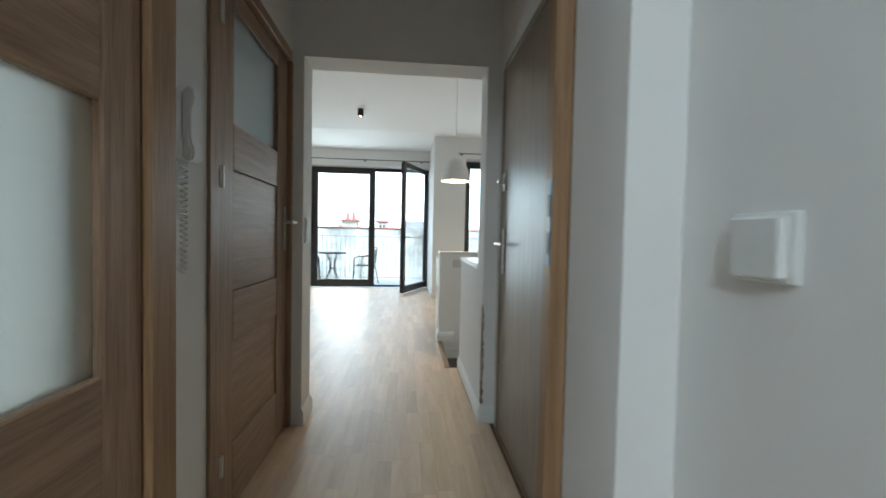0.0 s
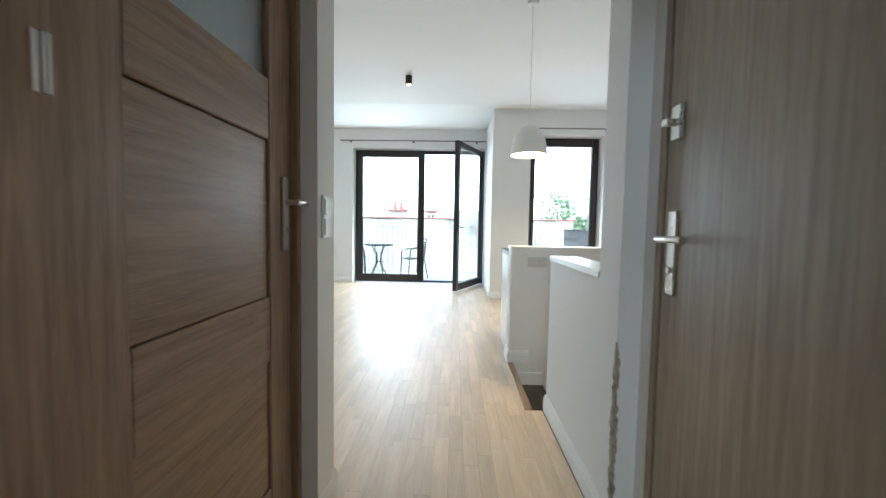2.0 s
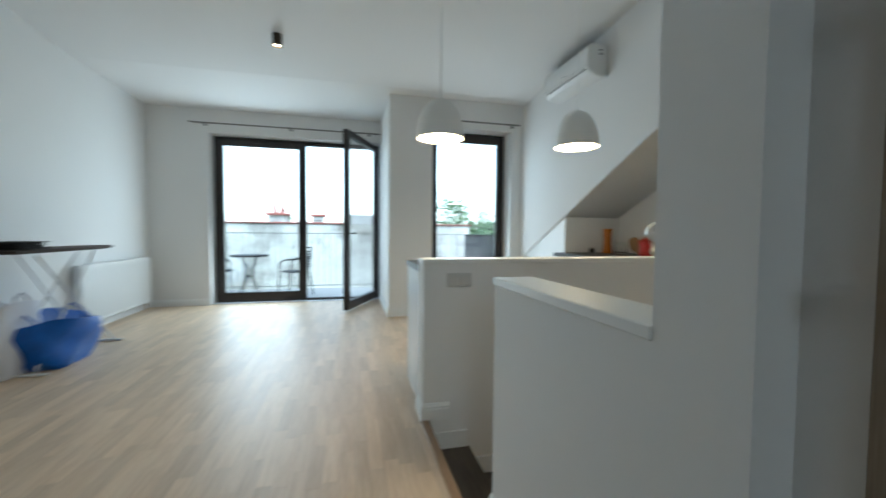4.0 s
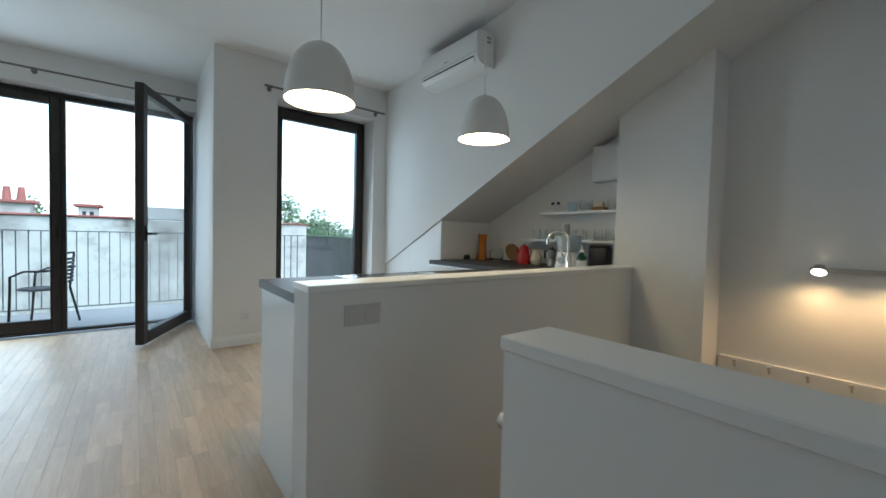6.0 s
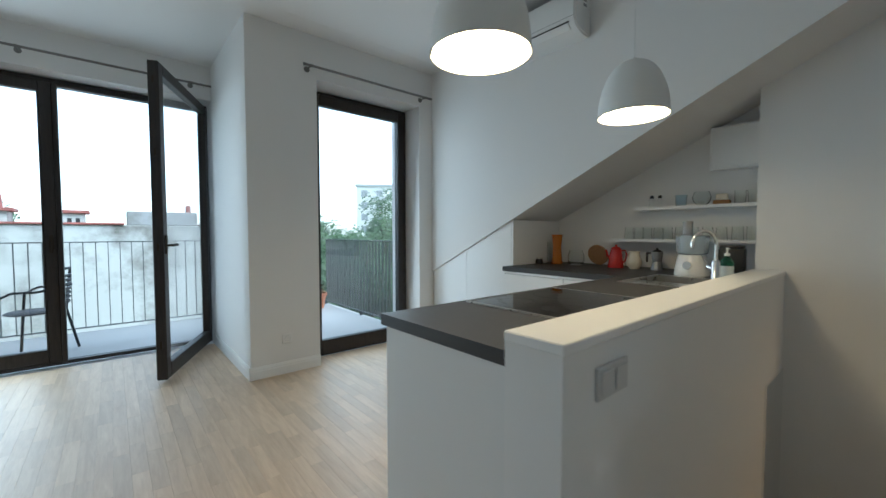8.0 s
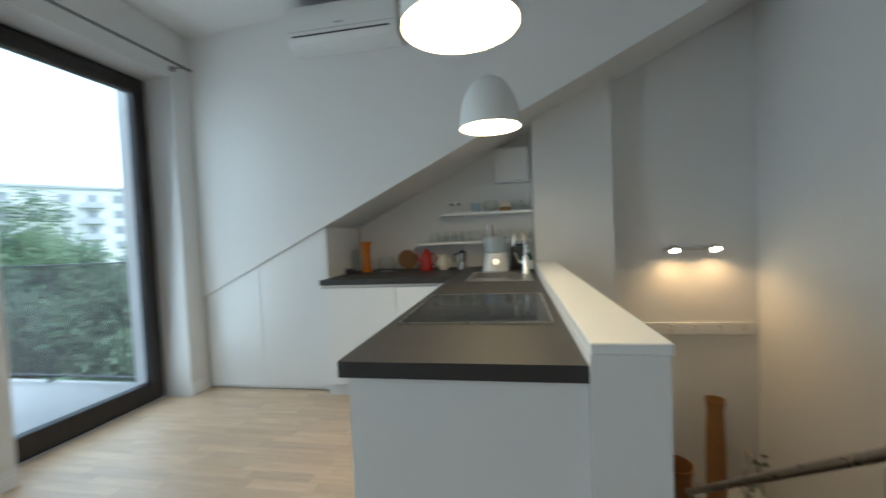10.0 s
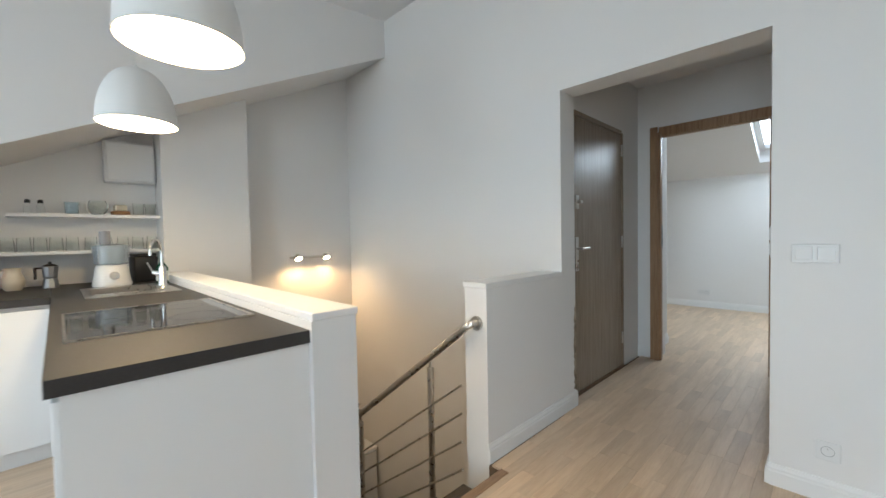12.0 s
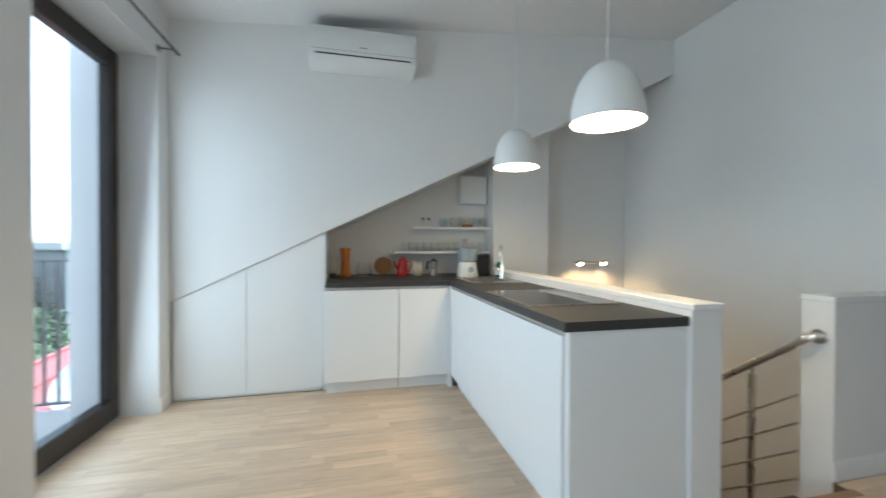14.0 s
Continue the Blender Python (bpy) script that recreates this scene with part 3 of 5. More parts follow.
structure("trim_bedroom_door_casing", boxes((DX0 - 0.12, DX0 - 0.02, 3.013, 3.021, 0, 2.14), (2.30, 2.365, BY1 + 0.051, BY1 + 0.06, 0, 2.14), (DX0 - 0.02, 2.30, BY1 + 0.013, BY1 + 0.026, 2.06, 2.14), b=0.002), CASING, "oak casing round the bedroom doorway", "door casing")
sk_plate = structure("trim_strike_plate", boxes((DX1 - 0.002, DX1 + 0.002, 3.084, 3.108, 1.05, 1.245)), surface("dark_steel_plate", (0.22, 0.25, 0.28), 0.4, 0.8), "steel strike plate let into the door frame", "strike plate")
part("latch_slot", boxes((DX1 - 0.0032, DX1 - 0.0021, 3.089, 3.102, 1.075, 1.125)), BLACK, sk_plate, "dark latch slot")
part("latch_slot", boxes((DX1 - 0.0032, DX1 - 0.0021, 3.089, 3.102, 1.16, 1.21)), BLACK, sk_plate, "dark latch slot")


# ---------------------------------------------------------------- kitchen
def unit(name, at, turn, w, d, h, label, doors=1, plinth=True, drawers=0):
    """A base unit: carcass, plinth and lacquered doors with finger gaps; its front looks to local -y."""
    u = thing(name, at, turn, label, "kitchen cabinet", "base units of the kitchen")
    part("body", boxes((0.002, w - 0.002, 0.0, d, 0.0995, h)), CAB, u)
    if plinth:
        part("plinth", boxes((0.002, w - 0.002, 0.04, 0.055, 0.0, 0.099)), CAB, u, "recessed white plinth")
    dw = w / doors
    for i in range(doors):
        part("door", boxes((i * dw + 0.002, (i + 1) * dw - 0.002, -0.02, -0.001, 0.102, h - 0.022), b=0.0015), CAB, u)
    part("grip_rail", boxes((0.002, w - 0.002, -0.008, -0.001, h - 0.02, h - 0.001)), SATIN, u, "recessed aluminium grip rail")
    return u


WTZ0, WTZ1 = 0.858, 0.898
WY = 7.08                # kitchen-side edge of the peninsula worktop
CX = 4.13                 # front edge of the niche worktop
# peninsula units face the window, niche units face the room
for x, w in ((2.352, 0.60), (2.952, 0.60), (3.552, 0.57)):
    unit("base_cabinet", (x + w, 7.05, 0), 180, w, 0.555, WTZ0 - 0.001, "white handleless base cabinet under the peninsula worktop", 1)
unit("base_cabinet", (CX + 0.035, 8.09, 0), -90, 0.583, 0.77, WTZ0 - 0.001, "white handleless base cabinet in the sloping niche", 1)
corner = unit("corner_cabinet", (CX + 0.035, 7.506, 0), -90, 0.42, 0.77, WTZ0 - 0.001, "narrow white corner cabinet in the niche", 1)
part("filler", boxes((0.4205, 0.447, -0.042, 0.04, 0.0, WTZ0 - 0.002)), CAB, corner, "narrow white filler strip in the corner")
end = thing("end_panel", (2.318, PY1, 0), 0, "tall white end panel of the kitchen peninsula", "cabinet panel")
part("panel", boxes((0, 0.033, 0.002, 0.565, 0.0, WTZ0 - 0.001), b=0.001), CAB, end)
part("edge_band", boxes((0.001, 0.032, 0.5653, 0.5665, 0.001, WTZ0 - 0.002)), PLASTIC, end)

top = thing("worktop", (2.31, PY1, WTZ0), 0, "dark grey speckled laminate worktop in an L shape", "worktop")
bm = bmesh.new()
# local pieces round the sink hole
hx0, hx1, hy0, hy1 = 1.70, 2.06, 0.115, 0.44
D = 0.04
w0, wl, wx = WY - PY1, XN - 2.31, CX - 2.31
box(bm, 0, hx0, 0.002, w0, 0, D)
box(bm, hx0, hx1, 0.002, hy0, 0, D)
box(bm, hx0, hx1, hy1, w0, 0, D)
box(bm, hx1, wl, 0.002, w0, 0, D)
part("peninsula_slab", bm, WORKTOP, top)
part("niche_slab", boxes((wx, wl, w0 + 0.001, 8.09 - PY1, 0, D), b=0.002), WORKTOP, top)

cooker = thing("ceramic_hob", (2.70, 6.525, WTZ1), 0, "black glass ceramic hob with a steel rim, set into the worktop", "hob")
part("glass_plate", boxes((0.008, 0.612, 0.008, 0.512, 0.0, 0.005), b=0.001), HOBGLASS, cooker)
bm = boxes((0, 0.62, 0, 0.008, 0, 0.0065), (0, 0.62, 0.512, 0.52, 0, 0.0065), (0, 0.008, 0.008, 0.512, 0, 0.0065), (0.612, 0.62, 0.008, 0.512, 0, 0.0065))
part("rim", bm, STEEL, cooker, "thin steel rim")
for cx, cy, r in ((0.16, 0.15, 0.09), (0.16, 0.38, 0.075), (0.45, 0.14, 0.075), (0.43, 0.37, 0.105)):
    bm = bmesh.new()
    lathe(bm, [(r, 0.0052), (r - 0.002, 0.0053), (r - 0.004, 0.0052)], 40, (cx, cy, 0))
    part("cooking_zone", bm, surface("hob_print", (0.03, 0.03, 0.03), 0.3, var=0.0) if "hob_print" not in bpy.data.materials else bpy.data.materials["hob_print"], cooker)

sink = thing("steel_sink", (3.84, 6.535, WTZ1), 0, "brushed steel inset sink with a drainer", "sink")
bm = bmesh.new()
sx, sy = 3.84 - 2.31, 6.535 - PY1
bx0, bx1, by0, by1 = hx0 - sx + 0.004, hx1 - sx - 0.004, hy0 - sy + 0.004, hy1 - sy - 0.004
for r in ((0, bx0, 0, 0.42), (bx1, 0.60, 0, 0.42), (bx0, bx1, 0, by0), (bx0, bx1, by1, 0.42)):
    box(bm, *r, 0.0, 0.004)
part("rim", bm, STEEL, sink)
bm = bmesh.new()
t = 0.002
for r in ((bx0, bx0 + t, by0, by1, -0.16, 0.004), (bx1 - t, bx1, by0, by1, -0.16, 0.004), (bx0, bx1, by0, by0 + t, -0.16, 0.004), (bx0, bx1, by1 - t, by1, -0.16, 0.004), (bx0, bx1, by0, by1, -0.162, -0.16)):
    box(bm, *r)
part("bowl", bm, STEEL, sink)
for i in range(5):
    part("drainer_ridge", boxes((0.03, bx0 - 0.03, 0.06 + i * 0.07, 0.075 + i * 0.07, 0.004, 0.007), b=0.002), STEEL, sink)

tap = thing("kitchen_tap", (4.235, 6.566, WTZ1 + 0.004), 150, "tall chrome kitchen tap with a curved spout", "tap")
bm = bmesh.new()
lathe(bm, [(0.0, 0.0), (0.027, 0.0), (0.027, 0.006), (0.023, 0.012), (0.023, 0.11), (0.016, 0.125), (0.0, 0.125)], 20)
part("base", bm, CHROME, tap, smooth=True)
bm = bmesh.new()
tube(bm, [(0, 0, 0.11), (0, 0, 0.215)] + arc((0.08, 0, 0.215), 0.08, 180, 10, 12) + [(0.159, 0, 0.20)], 0.009, 12)
part("spout", bm, CHROME, tap, smooth=True)
bm = bmesh.new()
rod(bm, (0, -0.02, 0.075), (0, -0.055, 0.085), 0.012)
rod(bm, (0, -0.05, 0.085), (0.02, -0.075, 0.15), 0.006)
part("lever", bm, CHROME, tap, smooth=True)

# storage cabinet under the slope beside the window
sc = thing("sloped_cabinet", (XR + 0.03, 9.215, 0), 0, "white built-in cabinet with a slanting top edge", "cabinet")


def sloped_panel(y0, y1, z0, x0, x1, drop):
    bm = bmesh.new()
    a, b = y0 - 9.215, y1 - 9.215
    prism(bm, [(a, z0), (b, z0), (b, slope(y1) - drop), (a, slope(y0) - drop)], 0, x0, x1)
    return bm


part("side_panel", sloped_panel(8.094, 8.114, 0.0, -0.012, XN - XR - 0.032, 0.006), CAB, sc)
part("door", sloped_panel(8.117, 8.69, 0.02, -0.012, 0.008, 0.004), CAB, sc)
part("door", sloped_panel(8.694, 9.205, 0.02, -0.012, 0.008, 0.004), CAB, sc)
part("plinth", boxes((0.0, 0.012, -1.09, -0.005, 0.0, 0.019)), CAB, sc)

# shelves in the niche
for z, y1, lab in ((1.385, 7.27, "short white wall shelf with small kitchenware"), (1.135, 7.48, "white wall shelf holding a row of glasses")):
    sh = thing("wall_shelf", (XN, 6.478, z), 0, lab, "shelf", "shelves in the kitchen niche")
    part("board", boxes((-0.19, 0, 0, y1 - 6.478, -0.022, 0), b=0.001), TRIM, sh)

CLEAR = glassy("drinking_glass", (0.97, 0.99, 0.98), 0.02, ior=1.18)
BLUE = glassy("blue_glass", (0.82, 0.92, 0.97), 0.1)
SMOKED = glassy("bluish_clear_plastic", (0.78, 0.85, 0.90), 0.12, trans=0.72)
AMBER = glassy("amber_glass", (0.80, 0.28, 0.03), 0.12, trans=0.45)
CERAMIC = surface("cream_ceramic", (0.62, 0.56, 0.44), 0.3, var=0.08, scale=14)
RED = surface("red_enamel", (0.42, 0.02, 0.018), 0.22, var=0.08)
CORK = surface("cork", (0.30, 0.16, 0.07), 0.85, var=0.35, scale=60, bump=0.3, bump_scale=160)
GREEN = glassy("green_bottle", (0.02, 0.16, 0.07), 0.1, trans=0.6)
LABEL = surface("paper_label", (0.70, 0.72, 0.68), 0.6)
GREYP = surface("grey_plastic", (0.30, 0.30, 0.31), 0.35)
DISPW = surface("white_appliance", (0.74, 0.74, 0.73), 0.25)
SALT = surface("salt", (0.75, 0.74, 0.70), 0.8)


def tumbler(at, r=0.036, h=0.098, down=True, material=None, label="clear drinking glass standing upside down on the shelf", group="glasses on the lower shelf"):
    g = thing("drinking_glass", at, 0, label, "glass", group)
    bm = bmesh.new()
    t = 0.002
    prof = [(0, 0), (r * 0.86, 0), (r, h), (r - t, h), (r * 0.86 - t, 0.008), (0, 0.008)]
    if down:
        prof = [(a, h - b) for a, b in prof]
    lathe(bm, prof, 18)
    part("wall", bm, material or CLEAR, g, smooth=True)
    return g


first = tumbler((4.87, 7.35, 1.135))
for y in (7.275, 7.20, 7.125, 7.05, 6.97, 6.875, 6.79, 6.70, 6.61, 6.525):
    copy_thing(first, pose(4.87 + 0.012 * math.sin(y * 40), y, 1.135))

# on the upper shelf
for y in (7.175, 7.115):
    s = thing("spice_shaker", (4.87, y, 1.385), 0, "small glass shaker with a steel cap", "shaker", "shakers on the upper shelf")
    bm = bmesh.new()
    lathe(bm, [(0, 0), (0.018, 0), (0.02, 0.01), (0.018, 0.05), (0.012, 0.07), (0, 0.07)], 16)
    part("body", bm, CLEAR, s, smooth=True)
    bm = bmesh.new()
    lathe(bm, [(0, 0.0705), (0.014, 0.0705), (0.014, 0.088), (0.009, 0.094), (0, 0.094)], 16)
    part("cap", bm, BLACK, s, smooth=True)
tumbler((4.87, 6.965, 1.385), 0.04, 0.085, False, BLUE, "pale blue glass cup on the upper shelf", "cups on the upper shelf")
bw = thing("glass_bowl", (4.87, 6.83, 1.385), 0, "round clear glass bowl on the upper shelf", "bowl")
bm = bmesh.new()
lathe(bm, [(0, 0), (0.03, 0), (0.055, 0.03), (0.06, 0.06), (0.045, 0.1), (0.042, 0.1), (0.056, 0.06), (0.05, 0.033), (0.028, 0.006), (0, 0.006)], 22)
part("wall", bm, CLEAR, bw, smooth=True)
bx = thing("trinket_box", (4.87, 6.705, 1.385), 8, "small brown and cream box on the upper shelf", "box")
part("lower_part", boxes((-0.04, 0.04, -0.05, 0.05, 0, 0.03), b=0.004), CORK, bx)
part("upper_part", boxes((-0.03, 0.03, -0.035, 0.035, 0.0305, 0.075), b=0.006), CERAMIC, bx)
for y in (6.60, 6.525):
    tumbler((4.87, y, 1.385), 0.035, 0.09, False, None, "clear glass tumbler on the upper shelf", "cups on the upper shelf")

# fuse box
fb = thing("fuse_box", (XN, 6.485, 1.63), 0, "flat white fuse box in the corner of the niche", "fuse box")
part("housing", boxes((-0.115, 0, 0, 0.30, 0, 0.30), b=0.004), PLASTIC, fb)
part("door", boxes((-0.128, -0.116, 0.012, 0.288, 0.012, 0.288), b=0.003), PLASTIC, fb)

# on the niche worktop
v = thing("amber_vase", (4.72, 7.94, WTZ1), 0, "tall slim amber glass vase on the worktop", "vase")
bm = bmesh.new()
lathe(bm, [(0, 0), (0.046, 0), (0.05, 0.015), (0.042, 0.06), (0.038, 0.16), (0.046, 0.25), (0.052, 0.27), (0.049, 0.27), (0.042, 0.25), (0.034, 0.16), (0.037, 0.06), (0.03, 0.012), (0, 0.012)], 24)
part("body", bm, AMBER, v, smooth=True)
v = thing("glass_vase", (4.80, 8.05, WTZ1), 0, "clear glass cylinder vase on the worktop", "vase")
bm = bmesh.new()
lathe(bm, [(0, 0), (0.045, 0), (0.045, 0.2), (0.042, 0.2), (0.042, 0.01), (0, 0.01)], 24)
part("body", bm, CLEAR, v, smooth=True)
v = thing("small_jar", (4.60, 8.05, WTZ1), 0, "low dark glass jar on the worktop", "jar")
bm = bmesh.new()
lathe(bm, [(0, 0), (0.032, 0), (0.035, 0.02), (0.03, 0.045), (0, 0.045)], 18)
part("body", bm, BLACK, v, smooth=True)
bm = bmesh.new()
lathe(bm, [(0, 0.0455), (0.028, 0.0455), (0.028, 0.058), (0, 0.06)], 18)
part("lid", bm, STEEL, v, smooth=True)
v = thing("glass_jug", (4.76, 7.77, WTZ1), 0, "squat clear glass jug on the worktop", "jug")
bm = bmesh.new()
lathe(bm, [(0, 0), (0.055, 0), (0.07, 0.03), (0.072, 0.08), (0.055, 0.12), (0.058, 0.13), (0.055, 0.13), (0.052, 0.118), (0.068, 0.08), (0.066, 0.032), (0.052, 0.006), (0, 0.006)], 26)
part("body", bm, CLEAR, v, smooth=True)
v = thing("cork_trivet", (4.80, 7.58, WTZ1 + 0.001), 0, "round cork trivet leaning on the niche wall", "trivet")
bm = bmesh.new()
rod(bm, (-0.012, 0, 0.092), (0.004, 0, 0.098), 0.09, seg=36)
part("disc", bm, CORK, v)
pot = thing("red_coffee_pot", (4.75, 7.40, WTZ1), 90, "tall red enamel coffee pot with a handle", "coffee pot")
bm = bmesh.new()
lathe(bm, [(0, 0), (0.06, 0), (0.062, 0.008), (0.05, 0.1), (0.04, 0.15), (0.042, 0.155), (0, 0.156)], 26)
part("body", bm, RED, pot, smooth=True)
bm = bmesh.new()
lathe(bm, [(0.041, 0.157), (0.03, 0.168), (0.01, 0.175), (0.008, 0.182), (0.011, 0.188), (0, 0.192)], 22)
part("lid", bm, RED, pot, smooth=True)
bm = bmesh.new()
tube(bm, [(-0.042, 0, 0.14), (-0.075, 0, 0.145), (-0.088, 0, 0.11), (-0.075, 0, 0.06), (-0.056, 0, 0.04)], 0.006, 8)
part("handle", bm, RED, pot, smooth=True)
bm = bmesh.new()
tube(bm, [(0.05, 0, 0.07), (0.072, 0, 0.1), (0.085, 0, 0.145)], 0.009, 8)
part("spout", bm, RED, pot, smooth=True)
jug = thing("cream_pitcher", (4.75, 7.25, WTZ1), 60, "cream ceramic pitcher with a rounded belly", "pitcher")
bm = bmesh.new()
lathe(bm, [(0, 0), (0.035, 0), (0.052, 0.03), (0.056, 0.06), (0.042, 0.1), (0.036, 0.12), (0.042, 0.14), (0.038, 0.14), (0.032, 0.12), (0, 0.1)], 24)
part("body", bm, CERAMIC, jug, smooth=True)
bm = bmesh.new()
tube(bm, [(0.038, 0, 0.13), (0.07, 0, 0.125), (0.075, 0, 0.09), (0.052, 0, 0.06)], 0.006, 8)
part("handle", bm, CERAMIC, jug, smooth=True)
ALU = surface("cast_aluminium", (0.35, 0.35, 0.35), 0.5, 1.0, var=0.05)
moka = thing("moka_pot", (4.76, 7.085, WTZ1), 100, "small steel moka pot with a black handle", "coffee maker")
bm = bmesh.new()
lathe(bm, [(0, 0), (0.043, 0), (0.043, 0.012), (0.032, 0.062), (0, 0.063)], 10)
part("boiler", bm, ALU, moka)
bm = bmesh.new()
lathe(bm, [(0.031, 0.064), (0.034, 0.07), (0.036, 0.08), (0.041, 0.14), (0, 0.142)], 10)
part("jug", bm, ALU, moka)
bm = bmesh.new()
lathe(bm, [(0.041, 0.1425), (0.02, 0.155), (0.008, 0.158), (0.008, 0.17), (0, 0.172)], 10)
part("lid", bm, BLACK, moka)
part("handle", boxes((0.04, 0.075, -0.009, 0.009, 0.125, 0.137), (0.063, 0.076, -0.009, 0.009, 0.06, 0.13), b=0.003), BLACK, moka, "black plastic handle")

fp = thing("food_processor", (4.57, 6.79, WTZ1), 92, "white food processor with a clear bowl", "food processor")
bm = bmesh.new()
lathe(bm, [(0, 0), (0.104, 0), (0.106, 0.012), (0.102, 0.03), (0.084, 0.13), (0.076, 0.14), (0, 0.14)], 28)
part("motor_base", bm, DISPW, fp, smooth=True)
bm = bmesh.new()
rod(bm, (0, 0.084, 0.068), (0, 0.114, 0.074), 0.028, 0.025, seg=24)
part("dial", bm, CHROME, fp, "chrome control dial", smooth=True)
bm = bmesh.new()
lathe(bm, [(0.076, 0.1405), (0.092, 0.15), (0.098, 0.255), (0.095, 0.255), (0.089, 0.153), (0.066, 0.1445)], 28)
part("bowl", bm, SMOKED, fp, "clear bluish plastic bowl", smooth=True)
bm = bmesh.new()
lathe(bm, [(0.099, 0.2555), (0.100, 0.268), (0.03, 0.278), (0.0, 0.278)], 28)
part("bowl_lid", bm, SMOKED, fp, smooth=True)
bm = bmesh.new()
lathe(bm, [(0.03, 0.2785), (0.03, 0.365), (0.026, 0.365), (0.026, 0.28)], 18, (0.03, 0, 0))
part("feed_tube", bm, GREYP, fp, smooth=True)
bm = bmesh.new()
rod(bm, (0, 0, 0.141), (0, 0, 0.2), 0.012)
box(bm, -0.05, 0.05, -0.006, 0.006, 0.155, 0.165, b=0.002)
part("blade", bm, STEEL, fp)

ket = thing("black_canister", (4.72, 6.60, WTZ1), 8, "plain boxy black kitchen canister on the worktop", "canister")
bm = bmesh.new()
box(bm, -0.065, 0.065, -0.072, 0.072, 0, 0.185, b=0.012, seg=3)
part("body", bm, BLACK, ket, smooth=True)
bm = bmesh.new()
box(bm, -0.060, 0.060, -0.067, 0.067, 0.1852, 0.203, b=0.006, seg=2)
part("lid", bm, BLACK, ket, smooth=True)
so = thing("soap_bottle", (4.37, 6.545, WTZ1 + 0.0045), 200, "dark green soap bottle with a white pump", "soap bottle")
bm = bmesh.new()
lathe(bm, [(0, 0), (0.033, 0), (0.035, 0.005), (0.035, 0.11), (0.015, 0.135), (0.013, 0.145), (0, 0.145)], 20)
part("bottle", bm, GREEN, so, smooth=True)
bm = bmesh.new()
lathe(bm, [(0.0355, 0.02), (0.0357, 0.021), (0.0357, 0.085), (0.0355, 0.086)], 20)
part("paper_label", bm, LABEL, so, "pale printed label")
bm = bmesh.new()
lathe(bm, [(0.014, 0.1455), (0.014, 0.16), (0.005, 0.163), (0.005, 0.185), (0, 0.185)], 14)
box(bm, -0.006, 0.04, -0.007, 0.007, 0.185, 0.195, b=0.003)
part("pump", bm, PLASTIC, so)

# ---------------------------------------------------------------- fixtures
ac = thing("air_conditioner", (XR, 7.38, 2.588), 0, "white wall-mounted split air conditioner", "air conditioner")
bm = bmesh.new()
prism(bm, [(0, 0.012), (0, 0.29), (-0.02, 0.30), (-0.165, 0.30), (-0.19, 0.29), (-0.203, 0.265), (-0.208, 0.20), (-0.208, 0.105), (-0.202, 0.075), (-0.188, 0.052), (-0.165, 0.034), (-0.12, 0.016), (-0.06, 0.006)], 1, 0, 0.83)
bmesh.ops.bevel(bm, geom=[e for e in bm.edges if len({round(v.co.y, 3) for v in e.verts}) == 1], offset=0.010, segments=2, affect="EDGES")
part("housing", bm, PLASTIC, ac, smooth=True)
part("front_seam", boxes((-0.2092, -0.2072, 0.012, 0.818, 0.1045, 0.107)), GREYP, ac, "fine seam under the front panel")
bm = bmesh.new()
prism(bm, [(-0.2035, 0.069), (-0.206, 0.066), (-0.172, 0.029), (-0.166, 0.031)], 1, 0.055, 0.775)
part("louvre", bm, PLASTIC, ac)
bm = bmesh.new()
prism(bm, [(-0.2015, 0.079), (-0.2065, 0.079), (-0.205, 0.0705), (-0.200, 0.0705)], 1, 0.05, 0.78)
part("outlet", bm, BLACK, ac, "dark air outlet slot")
part("badge", boxes((-0.2095, -0.2075, 0.39, 0.45, 0.135, 0.143)), GREYP, ac, "small grey badge")
part("top_grille", boxes((-0.16, -0.03, 0.03, 0.80, 0.3005, 0.305)), BLACK, ac, "dark intake grille on top")
for z in (0.20, 0.235):
    part("sticker_line", boxes((-0.10, -0.06, -0.0025, -0.0005, z, z + 0.018)), GREYP, ac, "grey printed sticker")


def pendant(at, drop, label):
    """A dome pendant; at: the centre of its mouth."""
    p = thing("pendant_lamp", at, 0, label, "pendant lamp", "pendants over the peninsula")
    R, h = 0.160, 0.268
    out = [(R + 0.003, 0.0), (R + 0.003, 0.006), (R, 0.009)]
    out += [(R * math.cos(radians(a)) ** 0.82, 0.02 + (h - 0.02) * math.sin(radians(a)) ** 1.12) for a in range(6, 85, 6)] + [(0.016, h)]
    bm = bmesh.new()
    lathe(bm, out + [(0.018, h - 0.004)] + [(max(r - 0.004, 0.016), z - 0.003 if z > 0.01 else z) for r, z in out[::-1]], 48)
    part("shade", bm, SHADE, p, smooth=True)
    bm = bmesh.new()
    lathe(bm, [(R - 0.013, 0.03), (0.0, 0.032)], 40)
    part("diffuser", bm, GLOW, p, "glowing frosted diffuser")
    bm = bmesh.new()
    lathe(bm, [(0, h - 0.004), (0.017, h - 0.004), (0.015, h + 0.008), (0.006, h + 0.016), (0, h + 0.016)], 18)
    part("cap", bm, SHADE, p, smooth=True)
    bm = bmesh.new()
    rod(bm, (0, 0, h + 0.012), (0, 0, drop - 0.02), 0.0032, seg=8)
    part("cord", bm, SHADE, p)
    bm = bmesh.new()
    lathe(bm, [(0, drop - 0.028), (0.04, drop - 0.026), (0.05, drop - 0.018), (0.05, drop), (0, drop)], 24)
    part("canopy", bm, SHADE, p, smooth=True)
    return p


